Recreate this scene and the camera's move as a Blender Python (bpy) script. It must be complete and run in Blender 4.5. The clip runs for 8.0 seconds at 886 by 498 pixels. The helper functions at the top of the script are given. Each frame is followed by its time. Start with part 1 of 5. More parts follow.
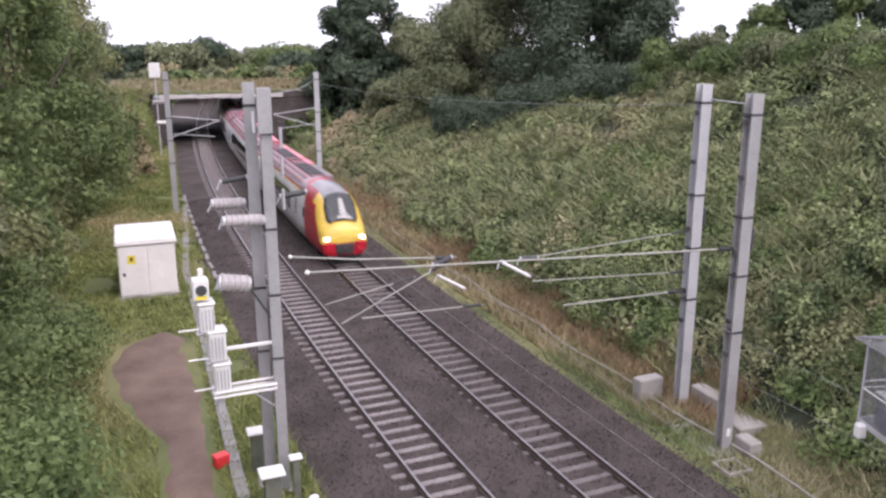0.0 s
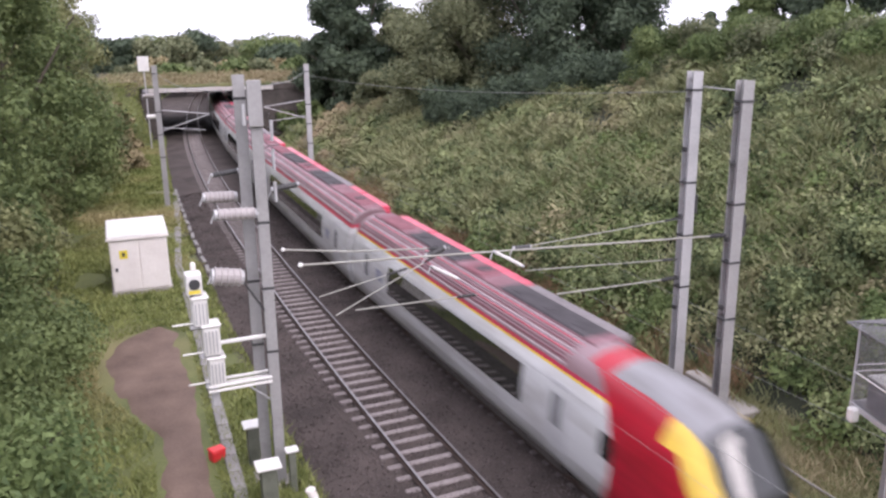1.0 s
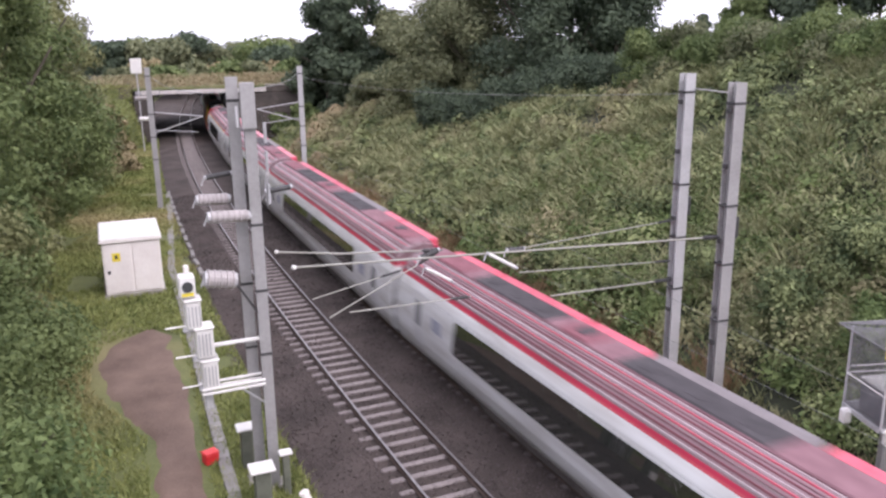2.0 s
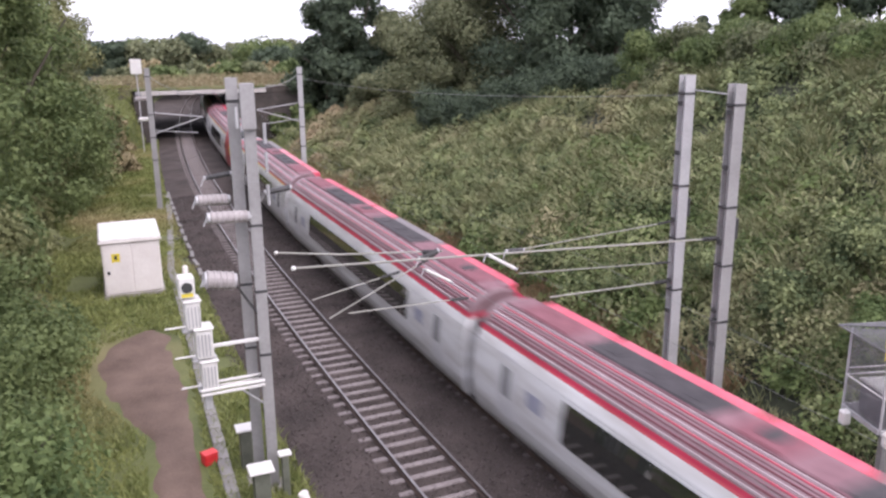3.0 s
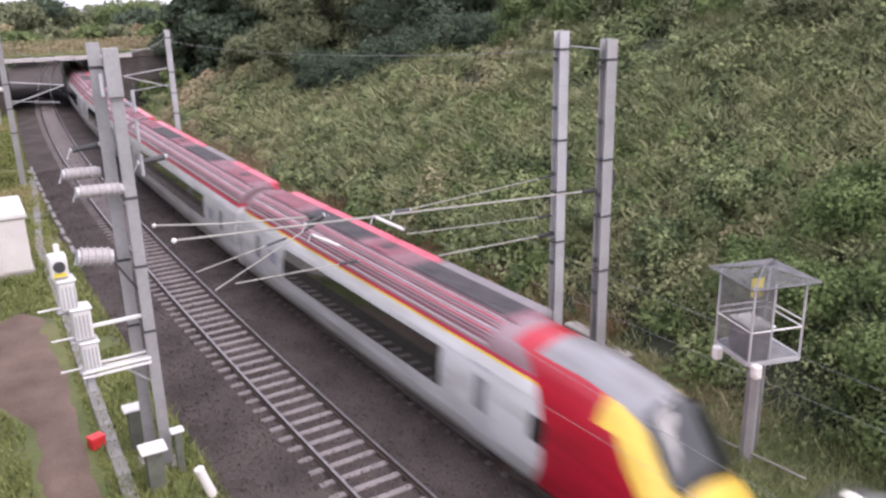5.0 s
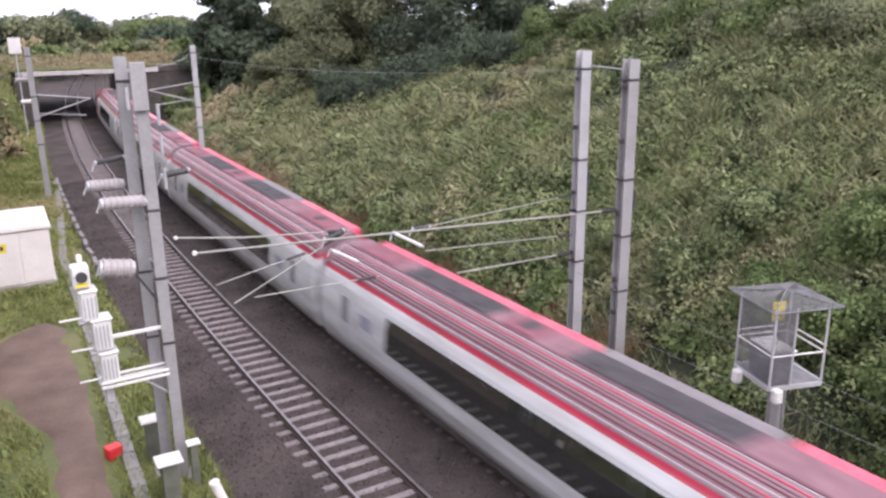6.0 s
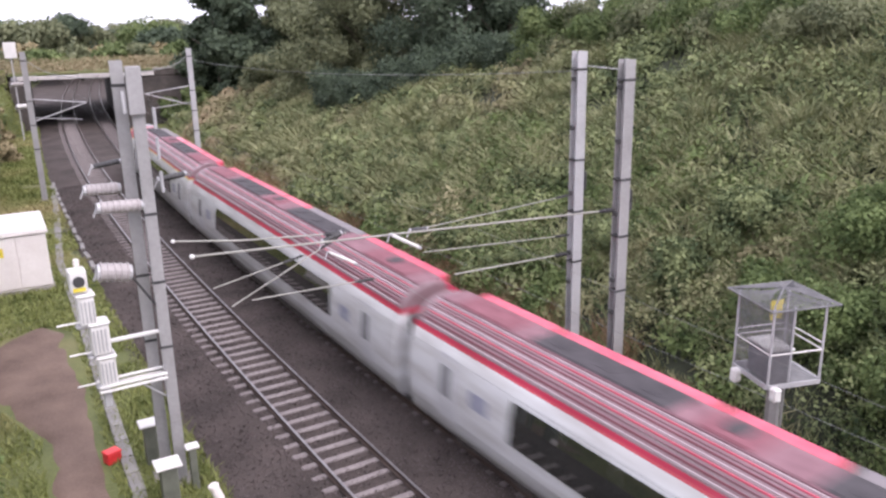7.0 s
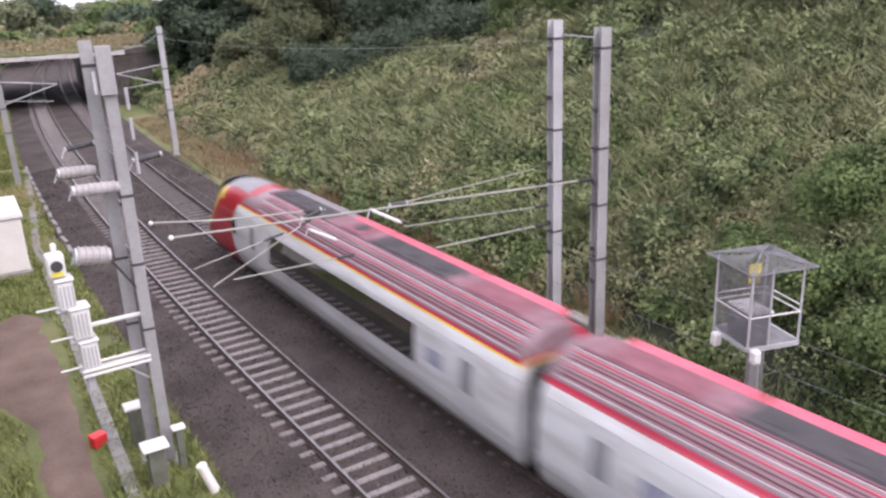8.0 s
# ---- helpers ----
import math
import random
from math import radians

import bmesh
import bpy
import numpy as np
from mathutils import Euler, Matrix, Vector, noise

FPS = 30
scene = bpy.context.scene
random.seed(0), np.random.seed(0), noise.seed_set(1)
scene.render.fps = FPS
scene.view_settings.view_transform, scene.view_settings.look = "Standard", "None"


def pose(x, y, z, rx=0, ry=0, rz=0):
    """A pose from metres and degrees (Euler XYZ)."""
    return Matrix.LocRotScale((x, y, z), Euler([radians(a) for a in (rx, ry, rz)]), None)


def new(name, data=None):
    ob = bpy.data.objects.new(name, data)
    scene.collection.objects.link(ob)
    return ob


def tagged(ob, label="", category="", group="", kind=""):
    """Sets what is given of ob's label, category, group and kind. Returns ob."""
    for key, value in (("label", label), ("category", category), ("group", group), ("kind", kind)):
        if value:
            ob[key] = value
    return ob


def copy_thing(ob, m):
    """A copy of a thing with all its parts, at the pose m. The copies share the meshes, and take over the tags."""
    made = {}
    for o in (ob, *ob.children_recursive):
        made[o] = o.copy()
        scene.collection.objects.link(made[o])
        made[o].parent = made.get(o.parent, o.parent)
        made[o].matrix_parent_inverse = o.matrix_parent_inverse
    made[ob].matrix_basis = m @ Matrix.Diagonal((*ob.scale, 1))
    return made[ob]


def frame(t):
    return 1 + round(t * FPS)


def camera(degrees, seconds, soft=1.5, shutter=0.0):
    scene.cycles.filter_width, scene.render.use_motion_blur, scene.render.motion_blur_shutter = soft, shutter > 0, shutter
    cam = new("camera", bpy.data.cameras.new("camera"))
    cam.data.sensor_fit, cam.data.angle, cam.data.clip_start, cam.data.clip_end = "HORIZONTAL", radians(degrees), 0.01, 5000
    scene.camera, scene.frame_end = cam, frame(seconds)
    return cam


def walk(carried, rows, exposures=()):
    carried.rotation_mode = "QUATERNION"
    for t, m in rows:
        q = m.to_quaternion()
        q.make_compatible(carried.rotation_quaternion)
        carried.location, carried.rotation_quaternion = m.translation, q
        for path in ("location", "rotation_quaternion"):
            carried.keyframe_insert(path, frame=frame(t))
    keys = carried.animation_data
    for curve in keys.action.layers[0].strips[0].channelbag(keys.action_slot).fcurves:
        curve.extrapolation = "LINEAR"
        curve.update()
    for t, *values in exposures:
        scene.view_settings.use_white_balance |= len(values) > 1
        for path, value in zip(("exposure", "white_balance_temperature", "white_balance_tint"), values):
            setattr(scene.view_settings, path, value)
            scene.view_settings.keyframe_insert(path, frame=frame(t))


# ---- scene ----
# ---------- camera: held by hand on one spot, it only turns ----------
EYE = 11.49
cam = camera(57.0, 8.0, soft=2.5, shutter=0.5)
TURNS = [
    (0.0, -14.379, -0.064, -29.39), (0.5, -14.921, 0.055, -29.523), (1.0, -15.038, -0.732, -29.89),
    (1.5, -14.971, -0.817, -29.955), (1.7, -14.93, -0.76, -30.3), (3.0, -14.827, -0.606, -30.382),
    (3.5, -16.032, -1.009, -34.229), (4.0, -17.447, -1.672, -38.243), (4.5, -17.93, -1.487, -38.946),
    (6.0, -16.428, -0.652, -37.185), (6.5, -16.023, -0.764, -37.085), (7.0, -16.339, -1.079, -37.366),
    (7.5, -17.308, -1.422, -37.941), (8.0, -18.234, -2.335, -38.712),
]
walk(cam, [(t, pose(0, 0, EYE, 90 + p, 0, yaw) @ pose(0, 0, 0, 0, 0, roll)) for t, p, roll, yaw in TURNS],
     exposures=[(0.0, 0.26, 6500, 25), (3.0, 0.25, 6500, 25), (4.0, 0.28, 6500, 25), (6.0, 0.37, 6500, 25), (8.0, 0.37, 6500, 25)])

# ---------- overcast daylight ----------
world = bpy.data.worlds.new("sky")
scene.world = world
world.use_nodes = True
wn, wl = world.node_tree.nodes, world.node_tree.links
sky = wn.new("ShaderNodeTexSky")
sky.sky_type = "NISHITA"
sky.sun_disc = False
sky.sun_elevation, sky.sun_rotation = radians(48), radians(200)
sky.air_density, sky.dust_density, sky.ozone_density = 1.0, 4.0, 1.0
hs = wn.new("ShaderNodeHueSaturation")
hs.inputs["Saturation"].default_value = 0.16
wl.new(sky.outputs[0], hs.inputs["Color"])
veil = wn.new("ShaderNodeMix")     # an even cloud cover over the clear sky
veil.data_type = "RGBA"
veil.inputs["Factor"].default_value = 0.8
veil.inputs[7].default_value = (9.6, 10.1, 11.2, 1)
wl.new(hs.outputs[0], veil.inputs[6])
wl.new(veil.outputs[2], wn["Background"].inputs["Color"])
wn["Background"].inputs["Strength"].default_value = 0.15
sun_data = bpy.data.lights.new("sun", "SUN")
sun_data.energy, sun_data.angle, sun_data.color = 1.4, radians(30), (1.0, 0.97, 0.94)
sun = new("sun", sun_data)
sun.matrix_world = pose(0, 0, 60, 42, 0, 200 - 180)


# ---------- materials ----------
def mat(name, a, b=None, rough=0.8, metal=0.0, scale=3.0, fine=40.0, bump=0.2, coords="Object", spec=0.4, island=0.0, c=None, patch=0.15, thin=0.0, lo=0.45, hi=0.98):
    """A surface of colours a to b, mottled at two scales; c: a third colour in large patches."""
    m = bpy.data.materials.new(name)
    m.use_nodes = True
    n, l = m.node_tree.nodes, m.node_tree.links
    p = n["Principled BSDF"]
    p.inputs["Roughness"].default_value, p.inputs["Metallic"].default_value = rough, metal
    p.inputs["Specular IOR Level"].default_value = spec
    tc = n.new("ShaderNodeTexCoord")
    n1, n2 = n.new("ShaderNodeTexNoise"), n.new("ShaderNodeTexNoise")
    n1.inputs["Scale"].default_value, n2.inputs["Scale"].default_value = scale, fine
    n1.inputs["Detail"].default_value, n2.inputs["Detail"].default_value = 5, 4
    for q in (n1, n2):
        l.new(tc.outputs[coords], q.inputs["Vector"])
    mx = n.new("ShaderNodeMath")
    mx.operation = "MULTIPLY_ADD"
    l.new(n2.outputs[0], mx.inputs[0])
    mx.inputs[1].default_value = 0.45
    l.new(n1.outputs[0], mx.inputs[2])
    out = mx.outputs[0]
    if island:
        g = n.new("ShaderNodeNewGeometry")
        m2 = n.new("ShaderNodeMath")
        m2.operation = "MULTIPLY_ADD"
        l.new(g.outputs["Random Per Island"], m2.inputs[0])
        m2.inputs[1].default_value = island
        l.new(out, m2.inputs[2])
        m3 = n.new("ShaderNodeMath")
        m3.operation = "SUBTRACT"
        l.new(m2.outputs[0], m3.inputs[0])
        m3.inputs[1].default_value = island * 0.5
        out = m3.outputs[0]
    r = n.new("ShaderNodeValToRGB")
    b = b or tuple(min(1, v * 1.35 + 0.01) for v in a)
    r.color_ramp.elements[0].position, r.color_ramp.elements[0].color = lo, (*a, 1)
    r.color_ramp.elements[1].position, r.color_ramp.elements[1].color = hi, (*b, 1)
    l.new(out, r.inputs[0])
    col = r.outputs[0]
    if c:
        n3 = n.new("ShaderNodeTexNoise")
        n3.inputs["Scale"].default_value, n3.inputs["Detail"].default_value = patch, 3
        l.new(tc.outputs[coords], n3.inputs["Vector"])
        r3 = n.new("ShaderNodeValToRGB")
        r3.color_ramp.elements[0].position, r3.color_ramp.elements[1].position = 0.48, 0.68
        l.new(n3.outputs[0], r3.inputs[0])
        mc = n.new("ShaderNodeMix")
        mc.data_type = "RGBA"
        l.new(r3.outputs[0], mc.inputs["Factor"])
        l.new(col, mc.inputs[6])
        mc.inputs[7].default_value = (*c, 1)
        col = mc.outputs[2]
    l.new(col, p.inputs["Base Color"])
    if thin:
        # leaves let some light through
        tr, ms = n.new("ShaderNodeBsdfTranslucent"), n.new("ShaderNodeMixShader")
        l.new(col, tr.inputs["Color"])
        ms.inputs[0].default_value = thin
        l.new(p.outputs[0], ms.inputs[1])
        l.new(tr.outputs[0], ms.inputs[2])
        l.new(ms.outputs[0], n["Material Output"].inputs["Surface"])
    if bump:
        bp = n.new("ShaderNodeBump")
        bp.inputs["Strength"].default_value, bp.inputs["Distance"].default_value = bump, 0.05
        l.new(mx.outputs[0], bp.inputs["Height"])
        l.new(bp.outputs[0], p.inputs["Normal"])
    return m


def lamp_mat(name, col, strength):
    m = bpy.data.materials.new(name)
    m.use_nodes = True
    p = m.node_tree.nodes["Principled BSDF"]
    p.inputs["Base Color"].default_value = (*col, 1)
    p.inputs["Emission Color"].default_value = (*col, 1)
    p.inputs["Emission Strength"].default_value = strength
    return m


BALLAST = mat("ballast", (0.030, 0.024, 0.021), (0.098, 0.078, 0.07), scale=0.5, fine=18, bump=0.9, rough=0.95)
GRASS = mat("grass_soil", (0.07, 0.088, 0.03), (0.165, 0.185, 0.065), scale=0.4, fine=9, bump=0.8, c=(0.24, 0.21, 0.10), patch=0.09)
# bank soil darkened so that gaps between plants read as deep shade
BANKSOIL_SHADE = mat("bank_soil_shade", (0.018, 0.024, 0.013), (0.05, 0.058, 0.032), scale=0.5, fine=6, bump=0.8)
DIRT = mat("bare_earth", (0.10, 0.066, 0.05), (0.21, 0.147, 0.115), scale=0.7, fine=14, bump=0.5)
# leaf green, raised a little to stand in for haze over the foliage
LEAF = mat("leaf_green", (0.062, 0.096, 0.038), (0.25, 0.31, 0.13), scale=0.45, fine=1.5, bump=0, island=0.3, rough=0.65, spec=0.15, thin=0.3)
LEAF_DARK = mat("leaf_dark", (0.042, 0.063, 0.043), (0.145, 0.19, 0.122), scale=0.45, fine=1.5, bump=0, island=0.35, rough=0.65, spec=0.15, thin=0.3)
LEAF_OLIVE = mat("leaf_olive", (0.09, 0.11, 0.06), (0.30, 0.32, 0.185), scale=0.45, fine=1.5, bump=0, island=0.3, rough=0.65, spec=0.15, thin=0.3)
BRAMBLE = mat("bramble_leaf", (0.042, 0.066, 0.032), (0.29, 0.335, 0.155), scale=0.8, fine=2.2, bump=0, island=0.18, rough=0.7, spec=0.1, c=(0.37, 0.30, 0.19), patch=0.09, lo=0.52, hi=0.92)
LEAF_FRESH = mat("leaf_fresh", (0.055, 0.09, 0.034), (0.25, 0.325, 0.13), scale=0.8, fine=2.2, bump=0, island=0.25, rough=0.65, spec=0.15, thin=0.3)
# yellowing leaves, made paler still in place of haze
LEAF_PALE = mat("leaf_yellowing", (0.115, 0.135, 0.06), (0.34, 0.35, 0.17), scale=0.4, fine=1.5, bump=0, island=0.3, rough=0.65, spec=0.15, thin=0.3)
TUSSOCK = mat("tussock_grass", (0.13, 0.16, 0.075), (0.38, 0.385, 0.215), scale=0.5, fine=3, bump=0, island=0.6, spec=0.15)
STRAW = mat("dry_grass", (0.20, 0.17, 0.09), (0.38, 0.32, 0.19), scale=0.4, fine=3, bump=0, island=0.5, spec=0.2)
RUSSET = mat("dead_bracken", (0.19, 0.125, 0.07), (0.36, 0.25, 0.15), scale=0.4, fine=3, bump=0, island=0.5, spec=0.2)
BLADE = mat("grass_blade", (0.10, 0.15, 0.06), (0.29, 0.335, 0.16), scale=0.5, fine=3, bump=0, island=0.45, spec=0.15, c=(0.35, 0.31, 0.19), patch=0.12)
STRIP = mat("strip_grass", (0.12, 0.155, 0.05), (0.31, 0.335, 0.125), scale=0.5, fine=3, bump=0, island=0.4, spec=0.15, c=(0.42, 0.36, 0.19), patch=0.10)
BARK = mat("bark", (0.06, 0.05, 0.04), (0.14, 0.12, 0.09), scale=2, fine=20, bump=0.6)
CONC = mat("concrete", (0.24, 0.225, 0.205), (0.40, 0.38, 0.35), scale=1.2, fine=25, bump=0.25)
SLEEPER = mat("sleeper_concrete", (0.145, 0.124, 0.12), (0.29, 0.257, 0.248), scale=1.5, fine=20, bump=0.3)
SLEEPER_OLD = mat("sleeper_dirty", (0.085, 0.073, 0.07), (0.19, 0.165, 0.16), scale=1.5, fine=20, bump=0.3)
RUST = mat("rail_rust", (0.055, 0.04, 0.034), (0.12, 0.085, 0.07), rough=0.7, metal=0.3, scale=2, fine=30)
SHINE = mat("rail_head", (0.22, 0.205, 0.20), (0.34, 0.325, 0.32), rough=0.35, metal=1.0, bump=0.05)
GALV = mat("galvanised_steel", (0.38, 0.38, 0.385), (0.56, 0.56, 0.565), rough=0.55, metal=0.2, scale=0.8, fine=12, bump=0.08)
TUBE = mat("weathered_tube", (0.27, 0.265, 0.235), (0.43, 0.425, 0.38), rough=0.6, metal=0.2, scale=0.8, fine=12, bump=0.08)
GALV_DULL = mat("galvanised_dull", (0.28, 0.275, 0.27), (0.42, 0.415, 0.41), rough=0.6, metal=0.2, scale=0.8, fine=12, bump=0.08)
DARKSTEEL = mat("dark_steel", (0.05, 0.05, 0.052), (0.11, 0.11, 0.11), rough=0.6, metal=0.4, bump=0.1)
WIRE = mat("wire_copper_grey", (0.24, 0.25, 0.24), (0.34, 0.35, 0.34), rough=0.5, metal=0.5, bump=0)
WHITE = mat("white_paint", (0.66, 0.65, 0.62), (0.82, 0.81, 0.78), rough=0.5, scale=1.0, fine=8, bump=0.04)
CREAM = mat("cream_grp", (0.74, 0.69, 0.65), (0.87, 0.83, 0.79), rough=0.5, scale=0.8, fine=8, bump=0.04)
PORCELAIN = mat("grey_insulator", (0.33, 0.305, 0.30), (0.44, 0.405, 0.395), rough=0.4, scale=2, fine=10, bump=0.05)
YELLOW = mat("warning_yellow", (0.75, 0.60, 0.05), (0.85, 0.70, 0.10), rough=0.5, bump=0.02)
REDPLASTIC = mat("red_plastic", (0.70, 0.03, 0.035), (0.85, 0.06, 0.06), rough=0.4, bump=0.02)
BRICK = mat("brick_dark", (0.045, 0.04, 0.037), (0.10, 0.085, 0.075), scale=1, fine=12, bump=0.5)
GIRDER = mat("girder_grey", (0.22, 0.22, 0.23), (0.36, 0.36, 0.37), scale=0.6, fine=6, bump=0.2)
# near-black that stands in for shade: girders under the deck, pit insides
BLACK = mat("shadowed_black", (0.012, 0.012, 0.012), (0.03, 0.03, 0.03), bump=0.1)


# ---------- building helpers ----------
def obj(name, me, material, parent=None, label=""):
    ob = new(name, me)
    for mt in (material if isinstance(material, (list, tuple)) else [material]):
        me.materials.append(mt)
    if parent is not None:
        ob.parent = parent
    if label:
        ob["label"] = label
    return ob


def part(name, bm, material, parent=None, label="", smooth=False):
    me = bpy.data.meshes.new(name)
    bm.to_mesh(me)
    bm.free()
    if smooth:
        for p in me.polygons:
            p.use_smooth = True
    return obj(name, me, material, parent, label)


def thing(name, m, label, category, group="", kind=""):
    e = new(name)
    e.matrix_world = m
    return tagged(e, label, category, group, kind)


def box(bm, x0, x1, y0, y1, z0, z1, bev=0.0, m=None):
    r = bmesh.ops.create_cube(bm, size=1.0, matrix=Matrix.Translation(((x0 + x1) / 2, (y0 + y1) / 2, (z0 + z1) / 2)) @ Matrix.Diagonal((x1 - x0, y1 - y0, z1 - z0, 1)))
    vs = r["verts"]
    if bev:
        es = list({e for v in vs for e in v.link_edges})
        vs = list({v for f in bmesh.ops.bevel(bm, geom=es, offset=bev, segments=1, affect="EDGES")["faces"] for v in f.verts} | {v for v in vs if v.is_valid})
    if m is not None:
        bmesh.ops.transform(bm, matrix=m, verts=[v for v in vs if v.is_valid])
    return bm


def rod(bm, a, b, r0, r1=None, seg=8):
    """A round bar from a to b."""
    a, b = Vector(a), Vector(b)
    d = b - a
    q = d.to_track_quat("Z", "Y").to_matrix().to_4x4()
    bmesh.ops.create_cone(bm, cap_ends=True, segments=seg, radius1=r0, radius2=r0 if r1 is None else r1, depth=d.length,
                          matrix=Matrix.Translation((a + b) / 2) @ q)
    return bm


def quads_mesh(name, v, nper):
    """A mesh of loose faces of nper corners each from an (n*nper, 3) array."""
    me = bpy.data.meshes.new(name)
    n = len(v) // nper
    me.vertices.add(len(v))
    me.vertices.foreach_set("co", np.ascontiguousarray(v, dtype=np.float32).ravel())
    me.loops.add(len(v))
    me.loops.foreach_set("vertex_index", np.arange(len(v), dtype=np.int32))
    me.polygons.add(n)
    me.polygons.foreach_set("loop_start", np.arange(0, n * nper, nper, dtype=np.int32))
    me.update(calc_edges=True)
    me.validate()
    return me


def leaf_quads(rng, c, size):
    """A rhombic leaf of random turn at every centre c."""
    n = len(c)
    a = rng.normal(size=(n, 3))
    a /= np.linalg.norm(a, axis=1)[:, None]
    b = np.cross(a, rng.normal(size=(n, 3)))
    b /= np.linalg.norm(b, axis=1)[:, None]
    s = (size * rng.uniform(0.6, 1.3, n))[:, None]
    v = np.stack([c - a * s, c + b * s * 0.55, c + a * s, c - b * s * 0.55], 1)
    return v.reshape(-1, 3)


def facing_leaves(rng, c, d, size, loose=0.55):
    """A three-cornered leaf at every centre c, turned outwards along d but loosely."""
    n = len(c)
    w = d / np.maximum(np.linalg.norm(d, axis=1), 1e-6)[:, None] + loose * rng.normal(size=(n, 3))
    w /= np.linalg.norm(w, axis=1)[:, None]
    a = np.cross(w, rng.normal(size=(n, 3)))
    a /= np.linalg.norm(a, axis=1)[:, None]
    b = np.cross(w, a)
    s = (size * rng.uniform(0.6, 1.3, n))[:, None]
    return np.stack([c - a * s * 0.8 - b * s * 0.6, c + a * s * 1.2, c - a * s * 0.5 + b * s * 0.7], 1).reshape(-1, 3)


def blades(rng, c, height, width, lean=0.35):
    """An upright pointed blade at every foot c."""
    n = len(c)
    th = rng.uniform(0, 2 * np.pi, n)
    w = np.stack([np.cos(th), np.sin(th), np.zeros(n)], 1) * (width * rng.uniform(0.6, 1.4, n))[:, None]
    h = height * rng.uniform(0.5, 1.3, n)
    tip = c + np.stack([rng.normal(0, lean, n) * h, rng.normal(0, lean, n) * h, h], 1)
    return np.stack([c - w, c + w, tip], 1).reshape(-1, 3)


# ---------- the line of the railway ----------
X0, BEND, YB, SPACE = 6.155, 0.00143, -54.13, 3.74


def CX(y):
    return X0 + 0.5 * BEND * (y - YB) ** 2


def slope_x(y):
    return BEND * (y - YB)


SAMPLE_Y = np.arange(-330, 420, 0.5)
SAMPLE_S = np.concatenate([[0], np.cumsum(np.hypot(np.diff(SAMPLE_Y), np.diff(CX(SAMPLE_Y))))])


def at_arc(s):
    """The y of the line at arc length s (0 at the first sample)."""
    return np.interp(s, SAMPLE_S, SAMPLE_Y)


def arc_of(y):
    return np.interp(y, SAMPLE_Y, SAMPLE_S)


def ground_z(u, y):
    """Height of the ground at offset u from the first track's centre."""
    u, y = np.asarray(u, float), np.asarray(y, float)
    z = np.full(np.broadcast(u, y).shape, -0.22)
    z = np.where(u < -2.3, -0.22 - 0.10 * np.clip((-2.3 - u) / 1.0, 0, 1), z)
    z = np.where(u > SPACE + 2.4, -0.22 - 0.12 * np.clip((u - SPACE - 2.4) / 1.2, 0, 1), z)
    lh = np.interp(y, [-40, 10, 40, 90, 140], [3.0, 3.0, 3.5, 4.5, 4.5])
    z = z + np.where(u < -9.5, np.minimum((-9.5 - u) * 0.6, lh), 0)
    sl = np.interp(y, [0, 20, 35, 48, 65, 96, 140], [0.75, 0.72, 0.62, 0.52, 0.40, 0.38, 0.4])
    top = np.interp(y, [0, 20, 35, 48, 65, 88, 140], [11.2, 10.8, 8.5, 6.5, 5.6, 5.0, 5.0])
    rise = np.clip(u - 9.8, 0, None) * sl
    z = z + np.where(rise < top, rise, top + (rise - top) * 0.06)
    # road embankment across the far end
    mound = np.interp(y, [92, 97, 125, 132], [0, 6.0, 6.0, 0]) * np.clip(np.maximum(-4.6 - u, u - 12.6) / 1.2, 0, 1)
    z = np.where(mound > 0.05, np.maximum(z, mound), z)
    return z - 0.04 * np.clip(y - 290, 0, None)     # the land falls away in the distance


def place(u, y, dz=0.0):
    return Vector((float(CX(y)) + u, y, float(ground_z(u, y)) + dz))


def lumps(x, y, s, seed):
    return np.array([noise.noise((a * s, b * s, seed)) for a, b in zip(x, y)])


